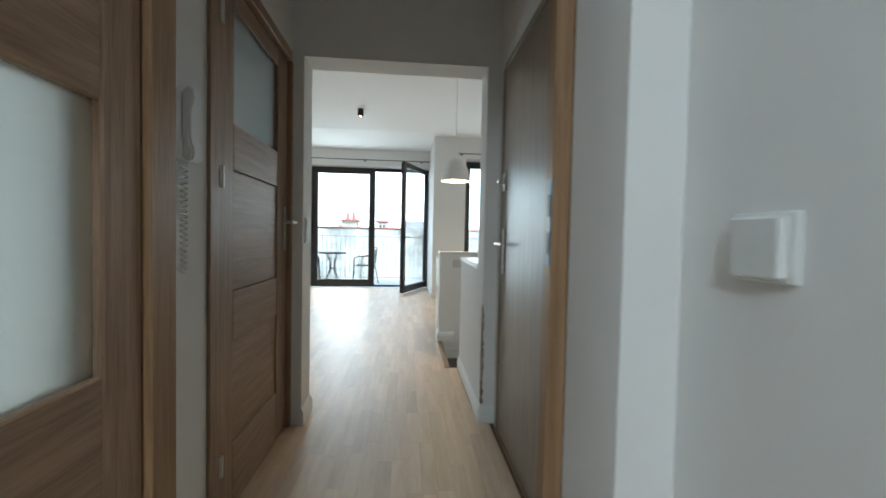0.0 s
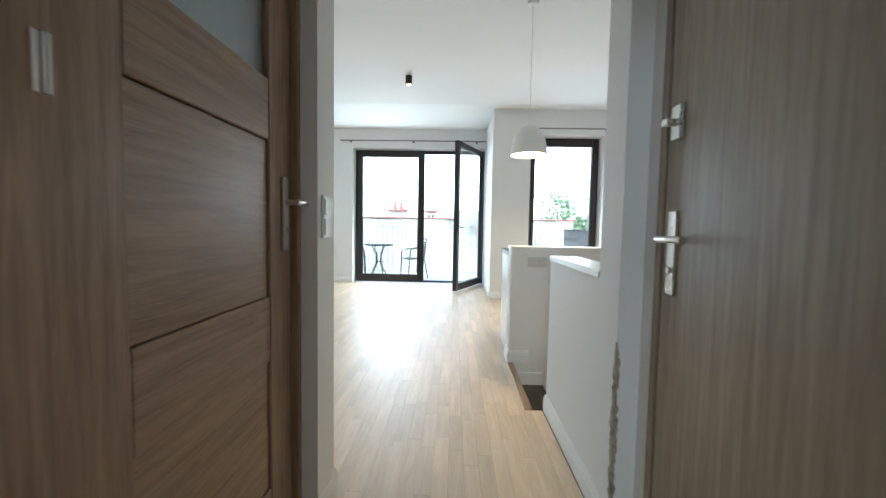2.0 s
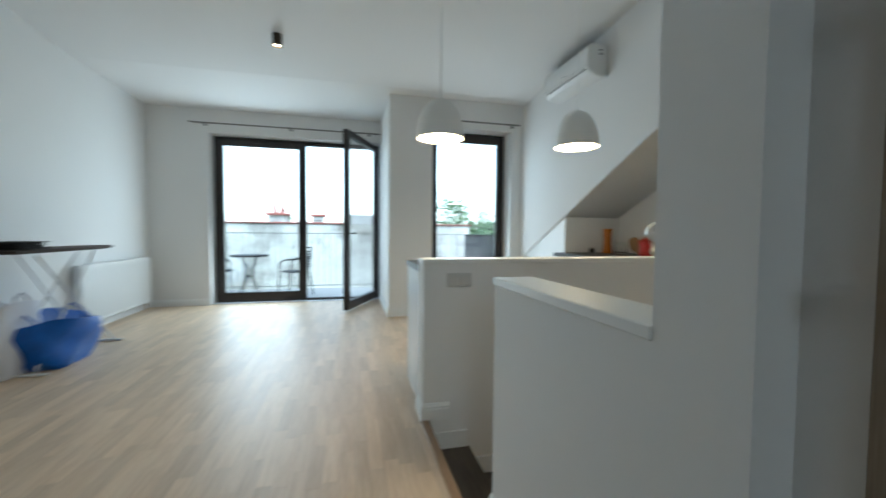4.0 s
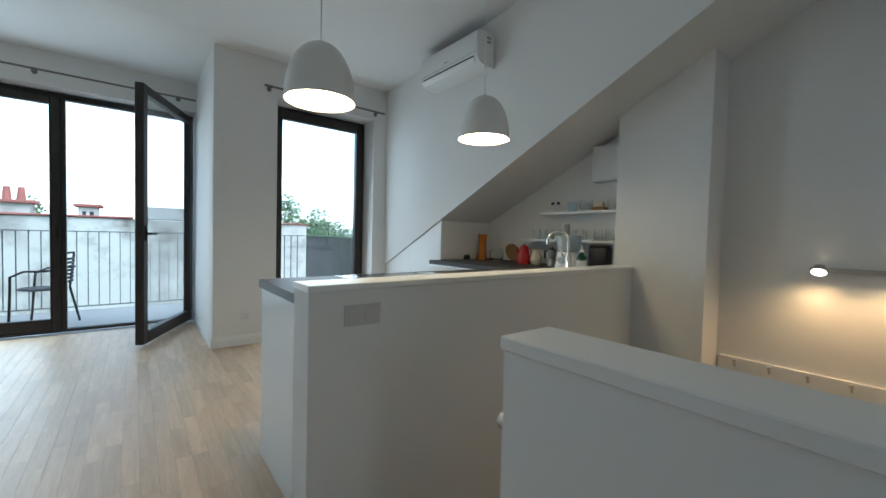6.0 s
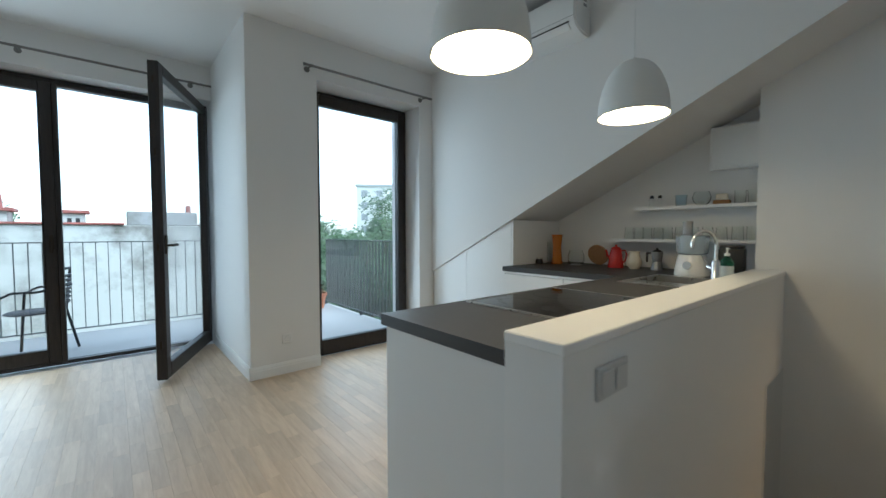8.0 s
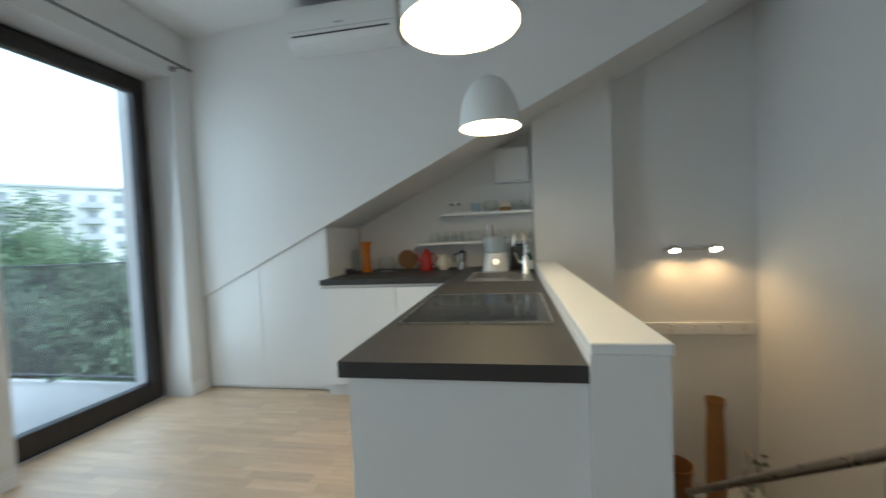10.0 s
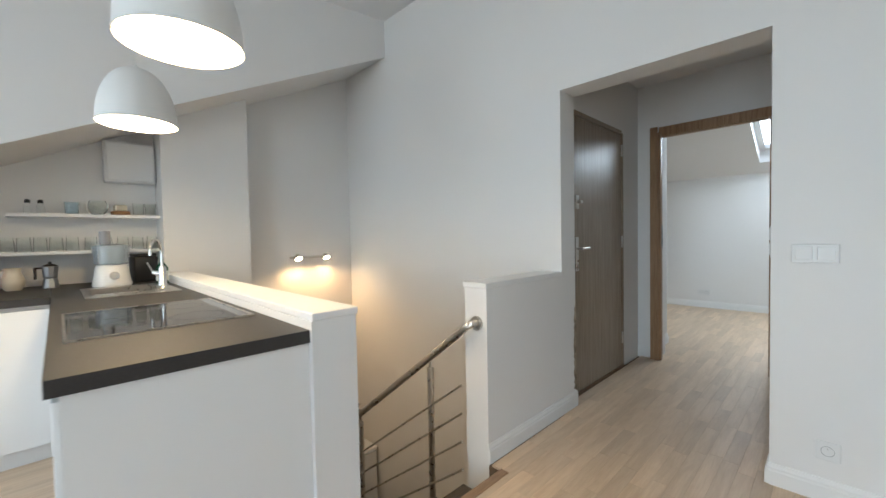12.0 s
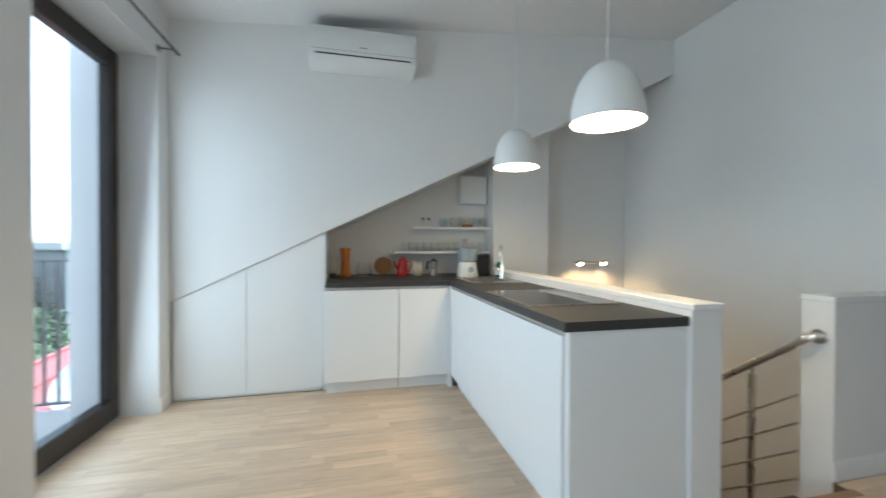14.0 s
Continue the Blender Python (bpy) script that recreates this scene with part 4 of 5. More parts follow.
lamp = pendant((2.495, 6.765, 1.755), ceiling(6.765) - 1.755, "white dome pendant lamp hanging lit over the worktop")
copy_thing(lamp, pose(3.54, 6.745, 1.755))

sp = thing("ceiling_spot", (1.23, 8.15, ceiling(8.15) + 0.002), 0, "small black cylinder ceiling spot, lit", "ceiling spot")
bm = bmesh.new()
lathe(bm, [(0, 0), (0.042, 0), (0.042, -0.11), (0.036, -0.11), (0.034, -0.09), (0, -0.09)], 28)
part("housing", bm, BRONZE, sp, smooth=True)
bm = bmesh.new()
lathe(bm, [(0.033, -0.0905), (0.03, -0.097), (0, -0.098)], 24)
part("lens", bm, GLOW, sp, "glowing lens")

# twin wall spots in the stairwell and the row of hooks
tw = thing("wall_spot_bar", (XN, 5.205, 1.0), 0, "twin steel wall spots lighting the stairwell", "wall lamp")
part("bar", boxes((-0.022, 0, -0.20, 0.20, -0.012, 0.012), b=0.004), SATIN, tw)
tip = Matrix.Rotation(radians(38), 3, "Y")
for y in (-0.15, 0.15):
    at = Vector((-0.085, y, 0.0))
    bm = bmesh.new()
    lathe(bm, [(0.010, 0.036), (0.026, 0.024), (0.036, -0.016), (0.033, -0.016), (0.023, 0.018), (0.008, 0.028)], 22)
    bmesh.ops.rotate(bm, verts=bm.verts[:], cent=(0, 0, 0), matrix=tip)
    bmesh.ops.translate(bm, verts=bm.verts[:], vec=at)
    rod(bm, (-0.02, y, 0), (-0.07, y, 0.022), 0.006)
    part("head", bm, SATIN, tw, smooth=True)
    bm = bmesh.new()
    lathe(bm, [(0.0305, -0.012), (0.02, -0.018), (0, -0.020)], 18)
    bmesh.ops.rotate(bm, verts=bm.verts[:], cent=(0, 0, 0), matrix=tip)
    bmesh.ops.translate(bm, verts=bm.verts[:], vec=at)
    part("bulb", bm, WARM, tw, "glowing warm bulb")
    ld = bpy.data.lights.new("wall_spot_light", "SPOT")
    ld.energy, ld.spot_size, ld.spot_blend, ld.shadow_soft_size, ld.color = 0.8, radians(152), 0.8, 0.035, (1.0, 0.52, 0.20)
    lo = new("wall_spot_light", ld)
    lo.matrix_world = look((XN - 0.125, 5.205 + y, 0.965), (XN - 0.42, 5.205 + y, -1))
hk = thing("coat_hook_rail", (XN, 4.74, 0.335), 0, "white coat rail with a row of steel hooks", "coat rack")
part("board", boxes((-0.02, 0, 0, 1.10, -0.055, 0.045), b=0.003), TRIM, hk)
for i in range(6):
    bm = bmesh.new()
    y = 0.1 + i * 0.18
    tube(bm, [(-0.02, y, 0.0), (-0.05, y, -0.004), (-0.066, y, 0.012), (-0.068, y, 0.03)], 0.006, 8)
    lathe(bm, [(0, -0.01), (0.012, -0.005), (0.012, 0.005), (0, 0.01)], 10, (-0.068, y, 0.034))
    part("hook", bm, SATIN, hk, smooth=True)

# handrail of the stairs
hr = thing("stair_handrail", (2.475, KY, 0.725), 0, "round steel handrail with posts and thin bars", "handrail")
bm = bmesh.new()
rod(bm, (0, 0.0005, 0), (0, 0.012, 0), 0.038, seg=24)
part("rosette", bm, STEEL, hr, smooth=True)
SL = -0.755
yy = -0.045
bm = bmesh.new()
tube(bm, [(0, 0.01, 0), (0, 0.05, 0), (0.02, 0.062, -0.01), (0.05, 0.062, 0.05 * SL), (1.75, 0.062, 1.75 * SL)], 0.021, 14)
part("rail", bm, STEEL, hr, smooth=True)
for x in (0.305, 1.05, 1.70):
    zt = x * SL
    bm = bmesh.new()
    rod(bm, (x, 0.062, zt - 0.85), (x, 0.062, zt - 0.06), 0.019)
    rod(bm, (x, 0.062, zt - 0.06), (x, 0.062, zt - 0.015), 0.008)
    lathe(bm, [(0, zt - 0.862), (0.04, zt - 0.862), (0.04, zt - 0.852), (0, zt - 0.852)], 18, (x, 0.062, 0))
    part("post", bm, STEEL, hr, smooth=True)
for k in range(4):
    bm = bmesh.new()
    o = -0.285 - k * 0.15
    rod(bm, (0.04, 0.088, 0.04 * SL + o), (1.75, 0.088, 1.75 * SL + o), 0.006, seg=10)
    part("bar", bm, STEEL, hr, smooth=True)

# cabinet on the landing with vases
lc = thing("low_cabinet", (4.52, 4.74, -1.62), 0, "low white cabinet on the stair landing", "cabinet")
part("body", boxes((0.02, 0.45, 0.0, 1.02, 0.0, 0.585)), CAB, lc)
part("top", boxes((0, 0.455, -0.01, 1.03, 0.586, 0.615), b=0.003), CAB, lc)
for i in range(2):
    part("door", boxes((0.002, 0.019, 0.003 + i * 0.51, 0.507 + i * 0.51, 0.04, 0.575), b=0.002), CAB, lc)
TERRA = surface("brown_ochre_ceramic", (0.34, 0.17, 0.06), 0.5, var=0.25, scale=9, bump=0.2, bump_scale=30)
BASKET = surface("orange_brown_wicker", (0.30, 0.13, 0.04), 0.75, var=0.4, scale=40, bump=0.5, bump_scale=90)
v = thing("tall_floor_vase", (4.76, 5.14, -1.005), 0, "tall ochre brown ceramic vase on the low cabinet", "vase")
bm = bmesh.new()
lathe(bm, [(0, 0), (0.062, 0), (0.068, 0.02), (0.07, 0.4), (0.063, 0.62), (0.056, 0.74), (0.07, 0.83), (0.066, 0.83), (0.05, 0.74), (0.056, 0.6), (0, 0.05)], 26)
part("body", bm, TERRA, v, smooth=True)
v = thing("wicker_basket", (4.70, 5.47, -1.005), 0, "round orange-brown wicker basket on the low cabinet", "basket")
bm = bmesh.new()
lathe(bm, [(0, 0), (0.12, 0), (0.135, 0.1), (0.12, 0.22), (0.14, 0.33), (0.132, 0.33), (0.112, 0.22), (0.126, 0.1), (0.11, 0.012), (0, 0.012)], 26)
part("body", bm, BASKET, v, smooth=True)
v = thing("flower_vase", (4.74, 4.90, -1.005), 0, "clear glass vase with dried flowers", "vase")
bm = bmesh.new()
lathe(bm, [(0, 0), (0.05, 0), (0.075, 0.08), (0.06, 0.2), (0.045, 0.26), (0.05, 0.28), (0.046, 0.28), (0.055, 0.2), (0.07, 0.08), (0.045, 0.008), (0, 0.008)], 22)
part("body", bm, CLEAR, v, smooth=True)
DRY = surface("dried_flower", (0.42, 0.33, 0.22), 0.8, var=0.5, scale=30)
LEAFD = surface("dark_leaf", (0.05, 0.07, 0.04), 0.7, var=0.4)
rr = random.Random(5)
for i in range(7):
    bm = bmesh.new()
    a, r = rr.uniform(0, 6.28), rr.uniform(0.03, 0.1)
    tip = (r * math.cos(a), r * math.sin(a), rr.uniform(0.33, 0.45))
    tube(bm, [(0, 0, 0.05), (tip[0] * 0.4, tip[1] * 0.4, 0.25), tip], 0.0025, 6)
    for k in range(6):
        b = rr.uniform(0, 6.28)
        c = Vector(tip)
        e = c + Vector((0.03 * math.cos(b), 0.03 * math.sin(b), rr.uniform(-0.01, 0.02)))
        s = (e - c).cross(Vector((0, 0, 1))).normalized() * 0.012
        bm.faces.new([bm.verts.new(q) for q in (c, (c + e) / 2 + s, e, (c + e) / 2 - s)])
    part("flower", bm, DRY if i % 2 else LEAFD, v, "dried flower stem")

# mirror on the stair side of the knee wall
mr = thing("wall_mirror", (4.253, PY0, -0.615), 0, "frameless narrow mirror on the stairwell wall", "mirror")
part("glass", boxes((0, 0.44, -0.012, 0, -0.75, 0.97), b=0.002), MIRROR, mr)


SILVER = surface("silver_grey_plastic", (0.60, 0.59, 0.575), 0.4, var=0.02)


def wall_plate(name, at, turn, label, category, w=0.082, kind="switch", gangs=1, mat=PLASTIC):
    """A flush plate on a wall; its face looks to local -y."""
    s = thing(name, at, turn, label, category)
    W = w + (gangs - 1) * 0.071
    part("cover_frame", boxes((-W / 2, W / 2, -0.009, 0, -w / 2, w / 2), b=0.003), mat, s)
    for g in range(gangs):
        cx = -W / 2 + w / 2 + g * 0.071
        if kind == "switch":
            part("rocker", boxes((cx - 0.029, cx + 0.029, -0.0135, -0.0095, -0.029, 0.029), b=0.002), mat, s)
        else:
            bm = bmesh.new()
            lathe(bm, [(0.022, 0), (0.022, 0.0005), (0.0205, 0.0005), (0.02, -0.008)], 22)
            lathe(bm, [(0.02, -0.008), (0, -0.008)], 22)
            for f in bm.verts:
                f.co = (f.co.x + cx, -0.0095 - f.co.z, f.co.y)
            part("socket_well", bm, GREYP, s, "round recessed socket")
            bm = bmesh.new()
            rod(bm, (cx, -0.003, 0.012), (cx, -0.016, 0.012), 0.0025, seg=8)
            part("earth_pin", bm, STEEL, s)
    return s


js = thing("light_switch", (OX0, 4.60, 1.13), 90, "white upright double light switch on the passage jamb", "light switch")
part("cover_frame", boxes((-0.041, 0.041, -0.009, 0, -0.077, 0.077), b=0.003), PLASTIC, js)
for z in (-0.036, 0.036):
    part("rocker", boxes((-0.029, 0.029, -0.0135, -0.0095, z - 0.029, z + 0.029), b=0.002), PLASTIC, js)
th = thing("room_thermostat", (2.422, 2.70, 1.105), -90, "thick white room thermostat beside the bedroom doorway", "thermostat")
part("back_plate", boxes((-0.045, 0.045, -0.008, 0, -0.045, 0.045), b=0.002), PLASTIC, th)
part("cover", boxes((-0.038, 0.038, -0.023, -0.0085, -0.040, 0.040), b=0.004), PLASTIC, th)
wall_plate("light_switch", (1.212, YR, 1.08), 180, "white double light switch on the living room wall", "light switch", gangs=2)
wall_plate("wall_socket", (1.165, YR, 0.225), 180, "white wall socket near the floor", "wall socket", kind="socket")
wall_plate("wall_socket", (2.512, PY0, 0.829), 0, "silver-grey double cover plate on the knee wall", "wall socket", kind="switch", gangs=2, mat=SILVER)
wall_plate("wall_socket", (2.685, YC, 0.295), 0, "white wall socket on the chimney breast", "wall socket", kind="socket")
wall_plate("wall_socket", (2.6, -0.1, 0.24), 180, "white wall socket low on the bedroom wall", "wall socket", kind="socket", gangs=2)

ph = thing("entry_phone", (HX0, 3.44, 1.31), 0, "white wall entry phone with a coiled cord", "entry phone")
part("base", boxes((0, 0.022, -0.035, 0.035, 0.0, 0.205), b=0.008), PLASTIC, ph)
bm = bmesh.new()
prism(bm, [(0.023, 0.005), (0.05, 0.0), (0.058, 0.03), (0.046, 0.06), (0.046, 0.15), (0.058, 0.175), (0.05, 0.215), (0.023, 0.205)], 1, -0.027, 0.027)
bmesh.ops.bevel(bm, geom=bm.edges[:], offset=0.006, segments=2, affect="EDGES")
part("handset", bm, PLASTIC, ph, smooth=True)
bm = bmesh.new()
coil = []
for i in range(150):
    z = -0.005 - i / 150 * 0.32
    a = i * 0.8
    coil.append((0.016 + 0.009 * math.cos(a), 0.0 + 0.009 * math.sin(a), z))
tube(bm, coil, 0.0025, 5)
part("coiled_cord", bm, PLASTIC, ph)


def curtain_rod(x0, x1, y, z, wall, holders, ends, label):
    c = thing("curtain_rod", (x0, y, z), 0, label, "curtain rod", "curtain rods")
    L = x1 - x0
    bm = bmesh.new()
    rod(bm, (0, 0, 0), (L, 0, 0), 0.0105, seg=12)
    part("rod", bm, DSTEEL, c, smooth=True)
    for e in ends:
        bm = bmesh.new()
        xe = 0 if e < 0 else L
        rod(bm, (xe, 0, 0), (xe + e * 0.035, 0, 0), 0.012, 0.012)
        part("finial", bm, DSTEEL, c, smooth=True)
    for h in holders:
        bm = bmesh.new()
        rod(bm, (h, 0.0, 0), (h, wall - y, -0.0), 0.006, seg=10)
        rod(bm, (h, wall - y - 0.006, 0), (h, wall - y, 0), 0.024, seg=18)
        lathe(bm, [(0.012, -0.01), (0.014, 0), (0.012, 0.01)], 12, (h, 0, 0))
        part("bracket", bm, DSTEEL, c, smooth=True)
    return c


c1 = curtain_rod(-0.28, 2.385, 10.45, 2.665, YB, (0.14, 1.32, 2.5), (-1,), "thin steel curtain rod above the wide balcony door")
bm = bmesh.new()
for x in (0.03, 0.06, 0.09, 2.56, 2.60):
    tube(bm, arc((x, 0, -0.008), 0.016, 0, 345, 14, "yz"), 0.0016, 6)
part("rings", bm, DSTEEL, c1, "few steel curtain rings")
curtain_rod(2.86, 4.14, 9.12, 2.585, YC, (0.03, 1.24), (-1, 1), "thin steel curtain rod above the single balcony door")

# ---------------------------------------------------------------- living room
ra = thing("panel_radiator", (XL, 8.9, 0.11), 0, "white steel panel radiator under the side wall", "radiator")
part("front_panel", boxes((0.09, 0.10, 0, 1.48, 0, 0.62), b=0.004), PLASTIC, ra)
part("back_panel", boxes((0.03, 0.042, 0, 1.48, 0, 0.62), b=0.004), PLASTIC, ra)
part("top_grille", boxes((0.03, 0.099, 0.002, 1.478, 0.621, 0.626)), PLASTIC, ra)
part("side_cover", boxes((0.03, 0.099, -0.004, -0.001, 0, 0.62)), PLASTIC, ra)
part("side_cover", boxes((0.03, 0.099, 1.481, 1.484, 0, 0.62)), PLASTIC, ra)
bm = bmesh.new()
for i in range(46):
    box(bm, 0.1005, 0.1025, 0.015 + i * 0.0318, 0.027 + i * 0.0318, 0.03, 0.59)
part("ribs", bm, PLASTIC, ra)
bm = boxes((0.0, 0.03, 0.2, 0.23, 0.1, 0.5), (0.0, 0.03, 1.25, 1.28, 0.1, 0.5))
part("wall_brackets", bm, PLASTIC, ra)
bm = bmesh.new()
rod(bm, (0.065, 1.43, -0.1), (0.065, 1.43, 0.0), 0.008)
rod(bm, (0.065, 1.39, -0.1), (0.065, 1.39, 0.0), 0.008)
part("pipes", bm, CHROME, ra)

ib = thing("ironing_board", (-0.53, 8.15, 0), 0, "ironing board with a dark brown cover and white legs", "ironing board")
bm = bmesh.new()
outl = [(-0.19, -0.75), (0.19, -0.75), (0.19, 0.15), (0.15, 0.42), (0.09, 0.6), (0.03, 0.68), (-0.03, 0.68), (-0.09, 0.6), (-0.15, 0.42), (-0.19, 0.15)]
prism(bm, outl, 2, 0.93, 0.955)
bmesh.ops.bevel(bm, geom=bm.edges[:], offset=0.006, segments=2, affect="EDGES")
COVER = surface("dark_brown_cotton", (0.05, 0.033, 0.026), 0.9, var=0.2, scale=12, bump=0.3)
part("cover", bm, COVER, ib)
for s in (-1, 1):
    bm = bmesh.new()
    tube(bm, [(0.13 * s, -0.5 * s, 0.012), (0.1 * s, -0.45 * s, 0.05), (0.06 * s, 0.35 * s, 0.9), (0.05 * s, 0.38 * s, 0.93)], 0.009, 10)
    tube(bm, [(-0.2, -0.5 * s, 0.012), (0.2, -0.5 * s, 0.012)], 0.011, 10)
    tube(bm, [(-0.13 * s, -0.5 * s, 0.012), (-0.06 * s, 0.35 * s, 0.9)], 0.011, 10)
    part("leg_frame", bm, PLASTIC, ib, "white tubular leg frame")
def sack(name, at, w, d, h, mat, label, seed, flare=0.1):
    s = thing(name, at, 0, label, "bag")
    r2 = random.Random(seed)
    bm = bmesh.new()
    rings, seg = [], 28
    for k in range(9):
        u = k / 8
        ring = []
        for i in range(seg):
            a = 2 * math.pi * i / seg
            q = 1 + flare * u + 0.09 * math.sin(3 * a + 5 * u + seed) + 0.05 * math.sin(7 * a - 9 * u) + r2.uniform(-0.02, 0.02)
            if k == 0:
                q *= 0.92
            ring.append(bm.verts.new((w / 2 * q * math.copysign(abs(math.cos(a)) ** 0.7, math.cos(a)), d / 2 * q * math.copysign(abs(math.sin(a)) ** 0.7, math.sin(a)), h * u + (0.04 * math.sin(2 * a + seed) if k > 6 else 0))))
        rings.append(ring)
    bm.faces.new(rings[0][::-1])
    for a, b in zip(rings, rings[1:]):
        for i in range(seg):
            bm.faces.new((a[i], a[(i + 1) % seg], b[(i + 1) % seg], b[i]))
    mid = bm.verts.new((0, 0, h * 0.72))
    for i in range(seg):
        bm.faces.new((rings[-1][i], rings[-1][(i + 1) % seg], mid))
    part("body", bm, mat, s, smooth=True)
    for sg in (-1, 1):
        bm = bmesh.new()
        pts = [(0.12 * w * c, sg * d * 0.42, h * 0.95 + 0.0 + z) for c, z in ((-1.6, -0.05), (-1.2, 0.06), (0, 0.10), (1.2, 0.05), (1.6, -0.05))]
        tube(bm, pts, 0.008, 6)
        part("strap", bm, mat, s)
    return s


BLUEBAG = surface("blue_woven_plastic", (0.004, 0.10, 0.46), 0.35, var=0.25, scale=14, bump=0.5, bump_scale=40)
WHITEBAG = surface("white_plastic_sack", (0.66, 0.66, 0.70), 0.45, var=0.06, scale=10, bump=0.5, bump_scale=25)
sack("blue_shopping_bag", (-0.55, 8.05, 0), 0.46, 0.66, 0.36, BLUEBAG, "crumpled blue plastic shopping bag on the floor", 3)
sack("white_laundry_sack", (-0.68, 7.75, 0), 0.30, 0.5, 0.52, WHITEBAG, "full white plastic sack under the ironing board", 8, -0.05)
gr = bmesh.new()
for i in range(14):
    r3 = random.Random(40 + i)
    box(gr, -0.12 + r3.uniform(-0.05, 0.05), 0.12 + r3.uniform(-0.04, 0.04), -0.2 + r3.uniform(-0.06, 0.06), 0.18 + r3.uniform(-0.06, 0.06), 0.0005 + i * 0.004, 0.0035 + i * 0.004, b=0.0012)
cl = thing("folded_clothes", (-0.58, 7.75, 0.956), 12, "dark folded clothes lying on the ironing board", "clothes")
part("cloth", gr, surface("dark_cloth", (0.03, 0.025, 0.025), 0.95, var=0.4, scale=9, bump=0.3), cl)


# ---------------------------------------------------------------- balcony and outdoors
BALC = surface("pale_balcony_screed", (0.46, 0.455, 0.44), 0.8, var=0.08, scale=2.5, bump=0.1)
FENCE = surface("grey_painted_steel", (0.07, 0.075, 0.08), 0.5, 0.3, var=0.1)
structure("floor_balcony", boxes((-2.2, 2.40, 11.0, 12.35, -0.35, -0.03), (2.40, 4.40, 9.62, 12.35, -0.35, -0.03), (-0.10, 2.40, 10.82, 11.0, -0.3, -0.025), (2.975, 4.09, 9.54, 9.62, -0.3, -0.025)), BALC, "pale concrete balcony floor", "balcony floor")
structure("wall_facade_side", boxes((4.09, 4.40, 9.62, 9.75, -0.03, 3.2)), WALL, "white outer wall stub beside the single balcony door", "wall")
structure("wall_facade_end", boxes((-2.4, -2.2, 11.0, 12.4, -0.35, 3.1)), WALL, "white wall at the end of the balcony", "wall")


def railing(at, turn, length, pitch, label):
    r = thing("balcony_railing", at, turn, label, "railing", "railings of the balcony")
    part("top_rail", boxes((0, length, -0.025, 0.025, 1.10, 1.112), b=0.002), FENCE, r)
    part("bottom_rail", boxes((0, length, -0.025, 0.025, 0.06, 0.07), b=0.002), FENCE, r)
    bm = boxes((-0.004, 0.004, -0.014, 0.014, 0.07, 1.10))
    ref = part("bar", bm, FENCE, r)
    n = int(length / pitch)
    ref.location = (pitch / 2, 0, 0)
    for i in range(1, n):
        o = new("bar", ref.data)
        o.parent = r
        o.location = (pitch / 2 + i * pitch, 0, 0)
    for x in (0.02, length / 2, length - 0.02):
        part("foot", boxes((x - 0.01, x + 0.01, -0.02, 0.02, 0.0, 0.06)), FENCE, r)
    return r


railing((-2.2, 12.28, -0.03), 0, 6.52, 0.115, "grey steel balcony railing with upright flat bars")
railing((4.35, 9.76, -0.03), 90, 2.50, 0.085, "grey steel side railing with upright flat bars")

TERRACOTTA = surface("terracotta", (0.42, 0.17, 0.09), 0.8, var=0.2, scale=15, bump=0.2)
SOIL = surface("potting_soil", (0.05, 0.035, 0.025), 0.95, var=0.5, scale=60, bump=0.6)
POTLEAF = surface("pot_plant_leaf", (0.16, 0.13, 0.05), 0.6, var=0.5, scale=30)
for (px, py), r in (((3.86, 11.85), 0.14), ((4.08, 11.98), 0.16)):
    p = thing("flower_pot", (px, py, -0.03), 0, "terracotta flower pot with a small plant on the balcony", "flower pot", "pots on the balcony")
    bm = bmesh.new()
    lathe(bm, [(0, 0), (r * 0.68, 0), (r * 0.92, r * 1.25), (r, r * 1.26), (r, r * 1.55), (r * 0.92, r * 1.55), (r * 0.86, r * 1.3), (0, r * 1.3)], 26)
    part("pot", bm, TERRACOTTA, p, smooth=True)
    bm = bmesh.new()
    lathe(bm, [(r * 0.87, r * 1.36), (0, r * 1.4)], 20)
    part("soil", bm, SOIL, p)
    bm = bmesh.new()
    r4 = random.Random(int(px * 100))
    for i in range(60):
        a, l = r4.uniform(0, 6.28), r4.uniform(0.05, 0.17)
        b = Vector((r * 0.5 * math.cos(a) * r4.random(), r * 0.5 * math.sin(a) * r4.random(), r * 1.38))
        e = b + Vector((l * 0.7 * math.cos(a), l * 0.7 * math.sin(a), l))
        s = (e - b).cross(Vector((0, 0, 1))).normalized() * 0.012
        bm.faces.new([bm.verts.new(q) for q in (b, (b + e) / 2 + s, e, (b + e) / 2 - s)])
    part("plant", bm, POTLEAF, p, "sparse drying leaves")

RATTAN = surface("black_rattan", (0.022, 0.022, 0.025), 0.6, var=0.3, scale=60, bump=0.4, bump_scale=200)
BLUEGREY = surface("dark_painted_tube", (0.015, 0.017, 0.022), 0.6, 0.0)


